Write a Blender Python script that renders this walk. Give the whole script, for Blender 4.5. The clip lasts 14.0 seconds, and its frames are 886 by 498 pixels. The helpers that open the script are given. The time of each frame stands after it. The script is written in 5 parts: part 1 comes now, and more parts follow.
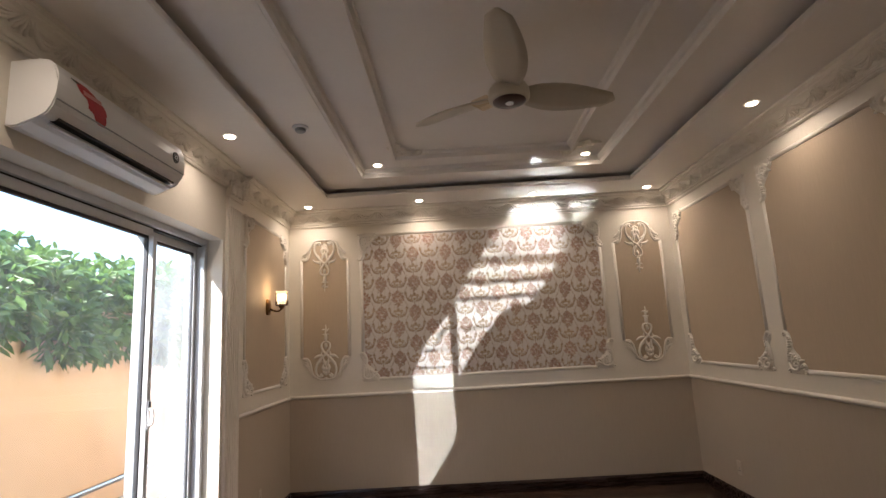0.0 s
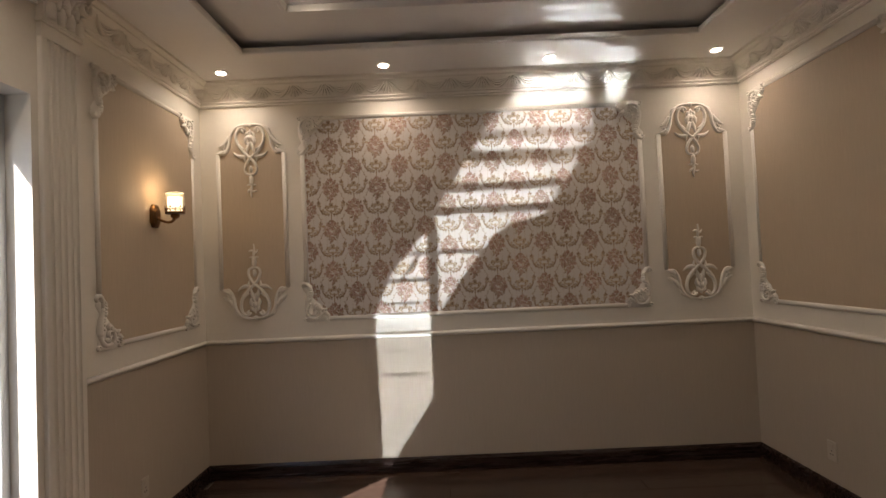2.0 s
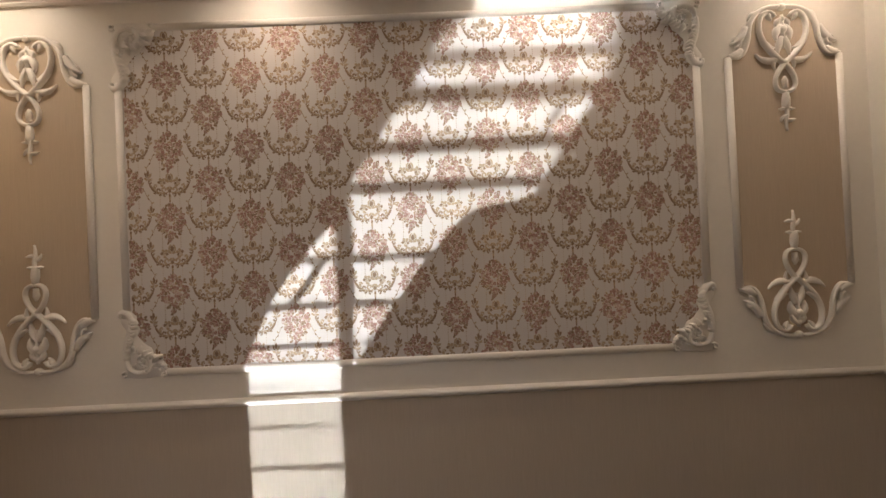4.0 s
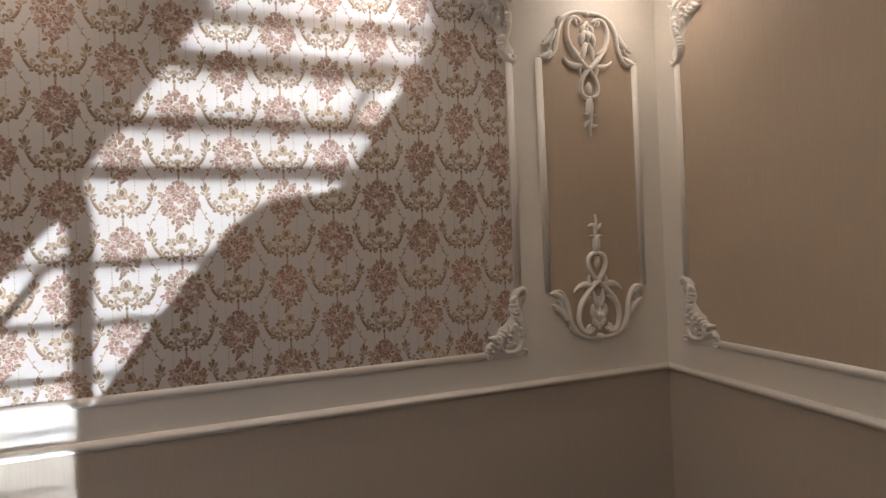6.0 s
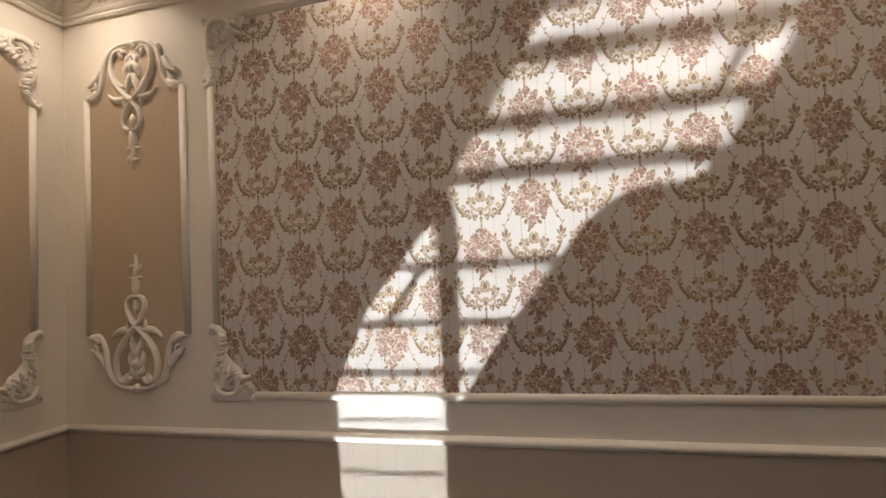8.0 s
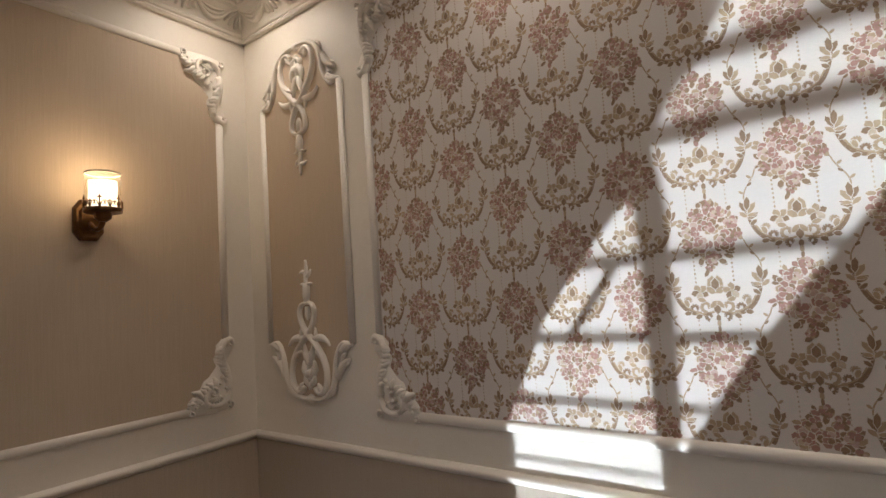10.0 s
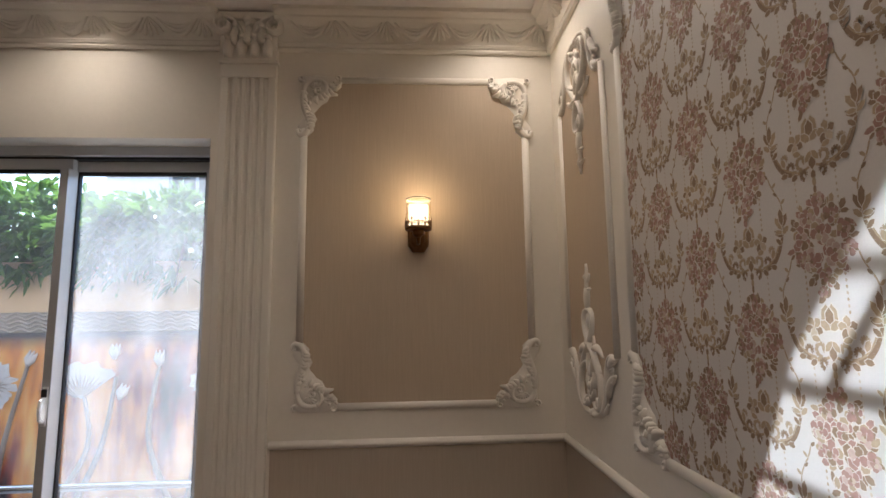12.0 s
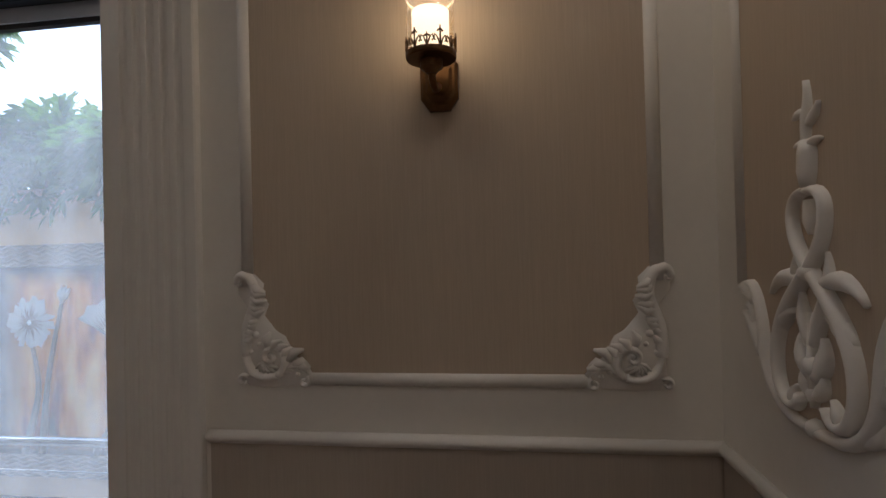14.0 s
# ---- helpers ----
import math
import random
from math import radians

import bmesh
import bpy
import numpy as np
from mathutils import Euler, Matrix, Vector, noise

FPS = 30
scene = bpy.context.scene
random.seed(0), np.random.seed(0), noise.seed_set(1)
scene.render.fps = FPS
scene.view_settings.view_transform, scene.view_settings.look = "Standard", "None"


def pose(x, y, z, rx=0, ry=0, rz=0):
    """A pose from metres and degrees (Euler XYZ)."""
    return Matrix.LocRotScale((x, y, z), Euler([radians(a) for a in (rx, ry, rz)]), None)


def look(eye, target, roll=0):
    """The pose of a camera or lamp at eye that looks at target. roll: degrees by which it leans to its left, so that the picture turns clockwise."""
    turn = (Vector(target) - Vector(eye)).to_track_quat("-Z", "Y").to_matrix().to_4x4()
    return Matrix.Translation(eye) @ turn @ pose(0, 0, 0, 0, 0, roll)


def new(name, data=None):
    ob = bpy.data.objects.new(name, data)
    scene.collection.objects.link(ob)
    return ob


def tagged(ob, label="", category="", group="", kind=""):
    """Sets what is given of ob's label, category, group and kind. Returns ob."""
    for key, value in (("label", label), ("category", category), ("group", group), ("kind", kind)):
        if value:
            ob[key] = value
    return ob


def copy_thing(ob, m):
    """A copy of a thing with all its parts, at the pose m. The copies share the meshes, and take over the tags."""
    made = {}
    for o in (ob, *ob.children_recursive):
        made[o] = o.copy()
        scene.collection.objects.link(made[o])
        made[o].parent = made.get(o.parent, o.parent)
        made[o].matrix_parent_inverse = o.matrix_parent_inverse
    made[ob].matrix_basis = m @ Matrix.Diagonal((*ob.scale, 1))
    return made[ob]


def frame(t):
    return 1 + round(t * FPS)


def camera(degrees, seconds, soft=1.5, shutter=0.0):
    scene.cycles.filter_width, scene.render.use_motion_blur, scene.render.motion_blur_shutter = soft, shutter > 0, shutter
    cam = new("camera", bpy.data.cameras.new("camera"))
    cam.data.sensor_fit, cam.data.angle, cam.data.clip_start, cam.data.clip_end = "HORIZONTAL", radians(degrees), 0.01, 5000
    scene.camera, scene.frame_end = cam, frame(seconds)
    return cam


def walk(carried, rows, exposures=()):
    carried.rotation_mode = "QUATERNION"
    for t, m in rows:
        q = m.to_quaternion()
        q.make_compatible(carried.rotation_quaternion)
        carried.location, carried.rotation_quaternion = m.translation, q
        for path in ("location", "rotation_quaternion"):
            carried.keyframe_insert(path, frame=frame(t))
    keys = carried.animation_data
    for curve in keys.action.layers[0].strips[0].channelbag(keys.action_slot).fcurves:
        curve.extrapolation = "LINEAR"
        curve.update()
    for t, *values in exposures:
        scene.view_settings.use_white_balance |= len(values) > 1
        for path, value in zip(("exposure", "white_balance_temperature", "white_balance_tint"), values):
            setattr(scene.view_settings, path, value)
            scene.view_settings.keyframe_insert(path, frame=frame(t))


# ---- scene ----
cam = camera(82.1, 14.0)
PATH = [
    (0, (0.364, -0.113, 1.52), (0.338, 1.855, 1.872), -3.3),
    (0.5, (0.368, 0.197, 1.496), (0.349, 2.192, 1.643), -2.6),
    (1, (0.378, 0.537, 1.496), (0.362, 2.536, 1.567), -2.5),
    (1.5, (0.42, 0.951, 1.515), (0.411, 2.95, 1.58), -2.7),
    (2, (0.459, 1.441, 1.52), (0.449, 3.44, 1.586), -2.6),
    (2.5, (0.557, 1.898, 1.543), (0.555, 3.897, 1.607), -2.7),
    (2.7, (0.599, 2.081, 1.567), (0.604, 4.08, 1.626), -2.7),
    (4.8, (0.863, 3.279, 1.622), (0.918, 5.278, 1.638), -2.8),
    (5, (0.891, 3.293, 1.611), (1.003, 5.29, 1.633), -2.7),
    (5.5, (0.951, 3.3, 1.63), (1.345, 5.261, 1.626), -2.7),
    (6, (0.989, 3.292, 1.622), (1.605, 5.195, 1.622), -2.6),
    (6.5, (0.964, 3.322, 1.625), (1.632, 5.207, 1.622), -2.6),
    (7, (0.897, 3.377, 1.618), (1.445, 5.3, 1.626), -2.8),
    (7.5, (0.848, 3.41, 1.608), (0.901, 5.409, 1.656), -3.0),
    (8, (0.805, 3.537, 1.585), (0.297, 5.469, 1.695), -3.0),
    (8.5, (0.692, 3.664, 1.586), (-0.142, 5.476, 1.729), -2.7),
    (9, (0.641, 3.742, 1.587), (-0.379, 5.455, 1.745), -3.2),
    (9.2, (0.633, 3.757, 1.585), (-0.438, 5.438, 1.751), -3.6),
    (11.3, (0.85, 4.438, 1.538), (-0.765, 5.599, 1.742), -0.3),
    (11.5, (0.868, 4.513, 1.554), (-0.918, 5.388, 1.768), 0.2),
    (12, (0.923, 4.612, 1.557), (-1.057, 4.727, 1.817), -0.8),
    (12.5, (0.948, 4.724, 1.557), (-1.033, 4.529, 1.745), -1.0),
    (13, (0.726, 4.752, 1.518), (-1.25, 4.457, 1.603), -2.1),
    (13.5, (0.343, 4.745, 1.516), (-1.637, 4.462, 1.529), -2.1),
    (14, (-0.11, 4.802, 1.486), (-2.092, 4.533, 1.506), -1.4),
]
walk(cam, [(t, look(eye, target, roll)) for t, eye, target, roll in PATH], [(0, 2.27, 6150, 15), (0.6, 2.02, 6150, 14), (1.8, 1.92, 6200, 14), (2.7, 2.1, 6250, 15), (5.4, 2.07, 6400, 16), (6.2, 2.06, 5750, 15), (7.4, 1.95, 6000, 13), (8.3, 2.0, 6400, 16), (9, 1.9, 5800, 13), (11.3, 1.92, 6000, 14), (12.0, 1.9, 5800, 13), (12.5, 1.68, 5650, 12), (13.2, 1.47, 5750, 11), (13.5, 1.3, 5700, 11), (14, 1.1, 5300, 12)])
LAMP_W, SCONCE_W = 0.58, 0.34

# ---- light ----
SUN_EL, SUN_X, SUN_Y = radians(44), 0.66, 0.75      # the sun's rays travel towards +x, +y
norm = math.hypot(SUN_X, SUN_Y)
RAY = Vector((SUN_X / norm * math.cos(SUN_EL), SUN_Y / norm * math.cos(SUN_EL), -math.sin(SUN_EL)))
world = bpy.data.worlds.new("world")
scene.world = world
world.use_nodes = True
wn = world.node_tree
sky = wn.nodes.new("ShaderNodeTexSky")
sky.sky_type, sky.sun_disc = "NISHITA", False
sky.sun_elevation, sky.sun_rotation = SUN_EL, math.atan2(-RAY.x, -RAY.y)
wn.links.new(sky.outputs[0], wn.nodes["Background"].inputs[0])
wn.nodes["Background"].inputs[1].default_value = 0.15
sun = new("sun", bpy.data.lights.new("sun", "SUN"))
sun.data.energy, sun.data.angle, sun.data.color = 5.0, radians(0.5), (1.0, 0.95, 0.88)
sun.matrix_world = look((0, 0, 0), RAY)


def area(name, m, sx, sy, watts, colour, spread=180.0, shape="RECTANGLE"):
    ob = new(name, bpy.data.lights.new(name, "AREA"))
    d = ob.data
    d.shape, d.size, d.size_y, d.energy, d.color, d.spread = shape, sx, sy, watts, colour, radians(spread)
    ob.matrix_world = m
    return ob


# ---- sizes of the room ----
XL, XR, YB, YF = -1.375, 2.74, 5.28, -0.70            # left, right, back and front wall
SOFFIT, TRAY = 2.97, 3.06                            # low ceiling border, raised middle
TX0, TX1, TY0, TY1 = -0.84, 2.20, -0.19, 4.76        # the raised middle of the ceiling
RAIL, BASE, CORN = 1.018, 0.11, 2.80                  # dado rail, skirting, foot of the cornice
DX = -1.372                                          # face of the wall round the sliding door
DY0, DY1, DZ = 1.45, 3.69, 2.375                     # door opening
WO = -1.66                                           # outer face of that wall
GROUND = -0.35                                       # the yard outside
GW = -3.50                                           # face of the garden wall

# Added lamps in place of the sun mirrored by the polished planks. Their beams rise with the sun's own slope; each lamp
# hangs over one stretch of the sunlit planks, and its nodes draw the lit pattern, with dark gaps for the joints, the
# door's stile and the shrubs.
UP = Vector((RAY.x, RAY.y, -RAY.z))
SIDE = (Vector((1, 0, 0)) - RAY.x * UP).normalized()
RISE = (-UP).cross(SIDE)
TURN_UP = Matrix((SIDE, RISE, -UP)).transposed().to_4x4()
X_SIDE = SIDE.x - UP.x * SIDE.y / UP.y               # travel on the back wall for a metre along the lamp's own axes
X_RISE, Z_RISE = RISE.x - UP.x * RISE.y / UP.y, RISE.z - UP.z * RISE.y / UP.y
GLINT_LAMP = 1.7

# lit fields that the lamps draw on the back wall: left and right ends by height; left beyond right: dark
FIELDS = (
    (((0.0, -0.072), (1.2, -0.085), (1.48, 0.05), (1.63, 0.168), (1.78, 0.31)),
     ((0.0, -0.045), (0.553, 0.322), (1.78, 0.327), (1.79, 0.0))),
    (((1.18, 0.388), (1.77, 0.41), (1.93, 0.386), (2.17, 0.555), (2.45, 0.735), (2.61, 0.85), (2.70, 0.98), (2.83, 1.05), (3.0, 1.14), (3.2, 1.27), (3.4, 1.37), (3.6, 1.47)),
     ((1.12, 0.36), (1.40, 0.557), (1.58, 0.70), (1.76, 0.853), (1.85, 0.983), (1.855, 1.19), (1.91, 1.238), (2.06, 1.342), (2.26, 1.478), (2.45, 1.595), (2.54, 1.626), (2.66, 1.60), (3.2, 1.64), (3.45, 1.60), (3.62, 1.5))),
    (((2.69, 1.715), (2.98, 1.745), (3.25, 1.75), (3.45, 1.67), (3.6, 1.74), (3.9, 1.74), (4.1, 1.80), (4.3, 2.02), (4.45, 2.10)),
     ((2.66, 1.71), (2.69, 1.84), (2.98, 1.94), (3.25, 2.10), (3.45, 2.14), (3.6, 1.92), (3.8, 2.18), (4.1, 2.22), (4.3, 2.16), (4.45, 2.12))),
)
# dark bands drawn into the beams for the plank joints: middle and half width
BAND_GAPS = ((0.215, 0.005), (0.377, 0.007), (0.553, 0.008), (0.726, 0.010), (0.904, 0.007), (1.08, 0.007), (1.257, 0.012), (1.43, 0.016), (1.629, 0.017), (1.936, 0.029), (2.110, 0.034),
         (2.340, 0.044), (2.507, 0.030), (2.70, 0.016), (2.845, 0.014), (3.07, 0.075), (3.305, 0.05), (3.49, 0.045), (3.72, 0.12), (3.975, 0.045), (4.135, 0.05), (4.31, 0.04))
# slanting dark lines drawn into the beams: foot x, foot z, slope, height, half width
SLANT_GAPS = ((0.173, 0.563, 0.63, 0.155, 0.009), (0.115, 1.42, 0.75, 0.2, 0.016), (1.27, 2.13, 0.62, 0.19, 0.024))


def beam(x0, x1, z0, z1):
    """One added lamp whose patterned beam lands between x0 and x1 and between z0 and z1 on the back wall."""
    mid = Vector(((x0 + x1) / 2, YB, (z0 + z1) / 2))
    sy = (z1 - z0) / abs(Z_RISE)
    sx = (x1 - x0 + abs(X_RISE) * sy) / X_SIDE
    start = mid - UP * ((mid.z - 0.008 - abs(SIDE.z) * sx / 2 - abs(RISE.z) * sy / 2) / UP.z)
    ob = area("sun_glint", Matrix.Translation(start) @ TURN_UP, sx, sy, GLINT_LAMP * sx * sy, (0.93, 1.0, 0.99), 1.0)
    ob.data.use_nodes = True
    t = ob.data.node_tree

    def val(v, socket):
        if hasattr(v, "links"):
            t.links.new(v, socket)
        else:
            socket.default_value = v

    def do(op, *args):
        n = t.nodes.new("ShaderNodeMath")
        n.operation = op
        for v, socket in zip(args, n.inputs):
            val(v, socket)
        return n.outputs[0]

    def along(stops, z):
        """A line through (z, x) stops."""
        n = t.nodes.new("ShaderNodeValToRGB")
        e = n.color_ramp.elements
        while len(e) < len(stops):
            e.new(0.5)
        for el, (h, x) in zip(e, stops):
            g = (x + 0.5) / 3
            el.position, el.color = h / 4.5, (g, g, g, 1)
        val(do("DIVIDE", z, 4.5), n.inputs[0])
        return do("SUBTRACT", do("MULTIPLY", n.outputs[0], 3.0), 0.5)

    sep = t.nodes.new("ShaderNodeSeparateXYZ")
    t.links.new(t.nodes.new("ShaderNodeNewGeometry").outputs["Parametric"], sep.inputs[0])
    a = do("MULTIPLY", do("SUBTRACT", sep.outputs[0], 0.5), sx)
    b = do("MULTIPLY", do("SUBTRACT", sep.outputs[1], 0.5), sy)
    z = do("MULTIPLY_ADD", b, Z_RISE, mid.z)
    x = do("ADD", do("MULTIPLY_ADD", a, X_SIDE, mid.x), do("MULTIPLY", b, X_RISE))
    # mask that puts the lit and dark pattern into the lamp's own strength
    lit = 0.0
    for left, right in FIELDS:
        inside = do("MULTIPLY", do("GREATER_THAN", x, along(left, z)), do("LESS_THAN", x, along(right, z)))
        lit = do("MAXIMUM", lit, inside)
    for h, w in BAND_GAPS:
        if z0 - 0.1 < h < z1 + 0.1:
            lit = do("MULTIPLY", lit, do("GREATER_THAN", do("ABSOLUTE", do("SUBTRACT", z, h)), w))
    for cx, cz, slope, tall, w in SLANT_GAPS:
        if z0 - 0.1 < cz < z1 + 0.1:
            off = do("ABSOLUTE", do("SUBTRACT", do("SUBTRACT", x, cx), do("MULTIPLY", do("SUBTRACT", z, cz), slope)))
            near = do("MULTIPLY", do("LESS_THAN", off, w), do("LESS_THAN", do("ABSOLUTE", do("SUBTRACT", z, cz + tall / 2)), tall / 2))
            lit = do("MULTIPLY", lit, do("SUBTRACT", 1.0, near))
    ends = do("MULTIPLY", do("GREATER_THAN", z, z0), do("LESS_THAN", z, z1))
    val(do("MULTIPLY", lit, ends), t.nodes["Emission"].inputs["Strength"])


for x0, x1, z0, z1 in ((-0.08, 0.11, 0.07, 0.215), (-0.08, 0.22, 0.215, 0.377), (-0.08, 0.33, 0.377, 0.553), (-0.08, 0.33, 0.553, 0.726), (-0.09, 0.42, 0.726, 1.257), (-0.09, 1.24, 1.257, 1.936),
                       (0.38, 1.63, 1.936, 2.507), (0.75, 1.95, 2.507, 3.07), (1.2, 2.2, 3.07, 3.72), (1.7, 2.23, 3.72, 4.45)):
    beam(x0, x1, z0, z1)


# ---- materials ----
class Mat:
    """A small helper to write node materials."""

    def __init__(self, name, rough=0.5, metal=0.0):
        self.m = bpy.data.materials.new(name)
        self.m.use_nodes = True
        self.t = self.m.node_tree
        self.b = self.t.nodes["Principled BSDF"]
        self.b.inputs["Roughness"].default_value, self.b.inputs["Metallic"].default_value = rough, metal
        self.pos = self.node("ShaderNodeNewGeometry").outputs["Position"]

    def node(self, kind, **values):
        n = self.t.nodes.new(kind)
        for k, v in values.items():
            n.inputs[k].default_value = v
        return n

    def link(self, a, b):
        self.t.links.new(a, b)

    def stretched(self, scale):
        n = self.node("ShaderNodeMapping")
        n.inputs["Scale"].default_value = scale
        self.link(self.pos, n.inputs["Vector"])
        return n.outputs[0]

    def noise(self, scale, detail=3.0, stretch=None, rough=0.55):
        n = self.node("ShaderNodeTexNoise", Scale=scale, Detail=detail, Roughness=rough)
        self.link(self.stretched(stretch) if stretch else self.pos, n.inputs["Vector"])
        return n.outputs["Fac"]

    def ramp(self, fac, *stops):
        n = self.node("ShaderNodeValToRGB")
        e = n.color_ramp.elements
        while len(e) < len(stops):
            e.new(0.5)
        for el, (p, c) in zip(e, stops):
            el.position, el.color = p, (*c, 1)
        self.link(fac, n.inputs[0])
        return n.outputs[0]

    def mix(self, fac, a, b, blend="MIX"):
        n = self.node("ShaderNodeMix")
        n.data_type, n.blend_type = "RGBA", blend
        for v, i in ((fac, 0), (a, 6), (b, 7)):
            if hasattr(v, "links"):
                self.link(v, n.inputs[i])
            else:
                n.inputs[i].default_value = v if i == 0 else (*v, 1)
        return n.outputs[2]

    def bump(self, height, strength, dist=0.002):
        n = self.node("ShaderNodeBump", Strength=strength, Distance=dist)
        self.link(height, n.inputs["Height"])
        self.link(n.outputs[0], self.b.inputs["Normal"])

    def colour(self, c):
        if hasattr(c, "links"):
            self.link(c, self.b.inputs["Base Color"])
        else:
            self.b.inputs["Base Color"].default_value = (*c, 1)
        return self

    def wear(self, c, amount=0.08, grain=60.0, bump=0.1):
        """A colour with faint large stains, fine grain and relief."""
        dark = tuple(v * (1 - amount) for v in c)
        light = tuple(min(1, v * (1 + amount * 0.6)) for v in c)
        big = self.ramp(self.noise(1.7, 4), (0.3, dark), (0.7, light))
        fine = self.noise(grain, 4)
        self.colour(self.mix(0.25, big, self.ramp(fine, (0.35, dark), (0.65, light))))
        self.bump(fine, bump)
        return self


def fabric(name, c):
    """Wall covering with fine upright threads."""
    k = Mat(name, 0.62)
    thread = k.noise(1.0, 4, (330, 330, 9))
    slub = k.noise(1.0, 3, (70, 70, 2.0))
    base = k.ramp(thread, (0.3, tuple(v * 0.94 for v in c)), (0.7, tuple(v * 1.05 for v in c)))
    base = k.mix(k.ramp(slub, (0.4, (0, 0, 0)), (0.75, (0.35, 0.35, 0.35))), base, tuple(v * 0.93 for v in c))
    k.colour(base)
    k.bump(thread, 0.22, 0.001)
    return k.m


PAINT = Mat("cream_paint", 0.5).wear((0.80, 0.745, 0.65), 0.05, 45, 0.08).m
PLASTER = Mat("white_plaster", 0.55).wear((0.80, 0.75, 0.67), 0.05, 90, 0.12).m
CEIL = Mat("ceiling_paint", 0.6).wear((0.80, 0.765, 0.725), 0.04, 40, 0.06).m
BEIGE = fabric("beige_wallpaper", (0.53, 0.426, 0.31))
TAUPE = fabric("taupe_wallpaper", (0.475, 0.40, 0.313))
PAPER = Mat("pale_wallpaper", 0.55).wear((0.67, 0.62, 0.575), 0.06, 220, 0.25).m
INKS = [Mat(n, 0.6).wear(c, 0.38, 150, 0.3).m for n, c in (
    ("dusty_rose_print", (0.40, 0.225, 0.175)), ("pale_rose_print", (0.56, 0.405, 0.34)), ("brown_print", (0.30, 0.195, 0.115)),
    ("ochre_print", (0.46, 0.335, 0.21)), ("sand_print", (0.56, 0.45, 0.33)), ("cream_print", (0.72, 0.65, 0.56)))]
ALU = Mat("grey_aluminium", 0.35, 0.25).wear((0.60, 0.61, 0.63), 0.06, 120, 0.04).m
GASKET = Mat("black_rubber", 0.6).wear((0.02, 0.02, 0.022), 0.2).m
STEEL = Mat("stainless_steel", 0.16, 1.0).wear((0.66, 0.66, 0.66), 0.06, 150, 0.03).m
ACWHITE = Mat("white_plastic", 0.3).wear((0.82, 0.82, 0.82), 0.02, 200, 0.02).m
BLACK = Mat("black_plastic", 0.4).wear((0.015, 0.015, 0.017), 0.2).m
RED = Mat("red_ribbon_print", 0.35).wear((0.55, 0.04, 0.05), 0.3, 40).m
WHITE = Mat("white_print", 0.45).wear((0.85, 0.85, 0.85), 0.03).m
CREAMPL = Mat("cream_plastic", 0.4).wear((0.54, 0.47, 0.385), 0.04).m
GREY = Mat("grey_label", 0.5).wear((0.35, 0.36, 0.37), 0.1).m
# cream darkened all over, which puts the shadow under the blades into the colour
FANCREAM = Mat("shade_darkened_cream", 0.3).wear((0.50, 0.45, 0.36), 0.06, 60, 0.03).m
FANDARK = Mat("dark_brown_metal", 0.3, 0.4).wear((0.06, 0.03, 0.025), 0.15).m
BRONZE = Mat("antique_bronze", 0.36, 0.9).wear((0.20, 0.105, 0.045), 0.45, 70, 0.2).m
STONE = Mat("grey_paving", 0.6).wear((0.58, 0.55, 0.51), 0.2, 30, 0.3).m
PEACH = Mat("peach_render", 0.8).wear((0.66, 0.46, 0.29), 0.1, 55, 0.35).m
HOUSE = Mat("pale_grey_render", 0.8).wear((0.55, 0.55, 0.56), 0.1, 20, 0.2).m
CARVED = Mat("carved_grey_brown", 0.6).wear((0.27, 0.22, 0.185), 0.35, 40, 0.3).m
WAVE = Mat("brown_grey_relief", 0.55).wear((0.36, 0.30, 0.26), 0.3, 50, 0.3).m
SILVER = Mat("silver_grey_relief", 0.5).wear((0.62, 0.58, 0.57), 0.15, 70, 0.2).m
BARK = Mat("bark", 0.9).wear((0.12, 0.085, 0.055), 0.4, 40, 0.6).m
SOIL = Mat("dark_soil", 0.95).wear((0.10, 0.075, 0.055), 0.4, 25, 0.6).m


def wood(name, dark, light, rough):
    k = Mat(name, rough)
    info = k.node("ShaderNodeObjectInfo")
    shift = k.node("ShaderNodeVectorMath")
    shift.operation = "MULTIPLY_ADD"
    shift.inputs[1].default_value = (1, 1, 1)
    spread = k.node("ShaderNodeVectorMath")
    spread.operation = "SCALE"
    k.link(info.outputs["Random"], spread.inputs[0])
    spread.inputs["Scale"].default_value = 40
    k.link(k.pos, shift.inputs[0])
    k.link(spread.outputs[0], shift.inputs[2])
    k.pos = shift.outputs[0]
    grain = k.noise(1.0, 6, (2.2, 42, 42), 0.65)
    fine = k.noise(1.0, 4, (9, 260, 200))
    c = k.ramp(grain, (0.25, dark), (0.75, light))
    c = k.mix(0.3, c, k.ramp(fine, (0.3, dark), (0.7, light)))
    c = k.mix(0.35, c, k.ramp(info.outputs["Random"], (0, dark), (1, light)))
    k.colour(c)
    rr = k.node("ShaderNodeMapRange")
    k.link(grain, rr.inputs[0])
    rr.inputs[3].default_value, rr.inputs[4].default_value = rough * 0.8, rough * 1.4
    k.link(rr.outputs[0], k.b.inputs["Roughness"])
    k.bump(fine, 0.08, 0.001)
    return k.m


FLOORWOOD = wood("dark_walnut_laminate", (0.026, 0.015, 0.011), (0.080, 0.050, 0.036), 0.18)
SKIRT = wood("dark_stained_wood", (0.014, 0.007, 0.0055), (0.034, 0.017, 0.013), 0.25)


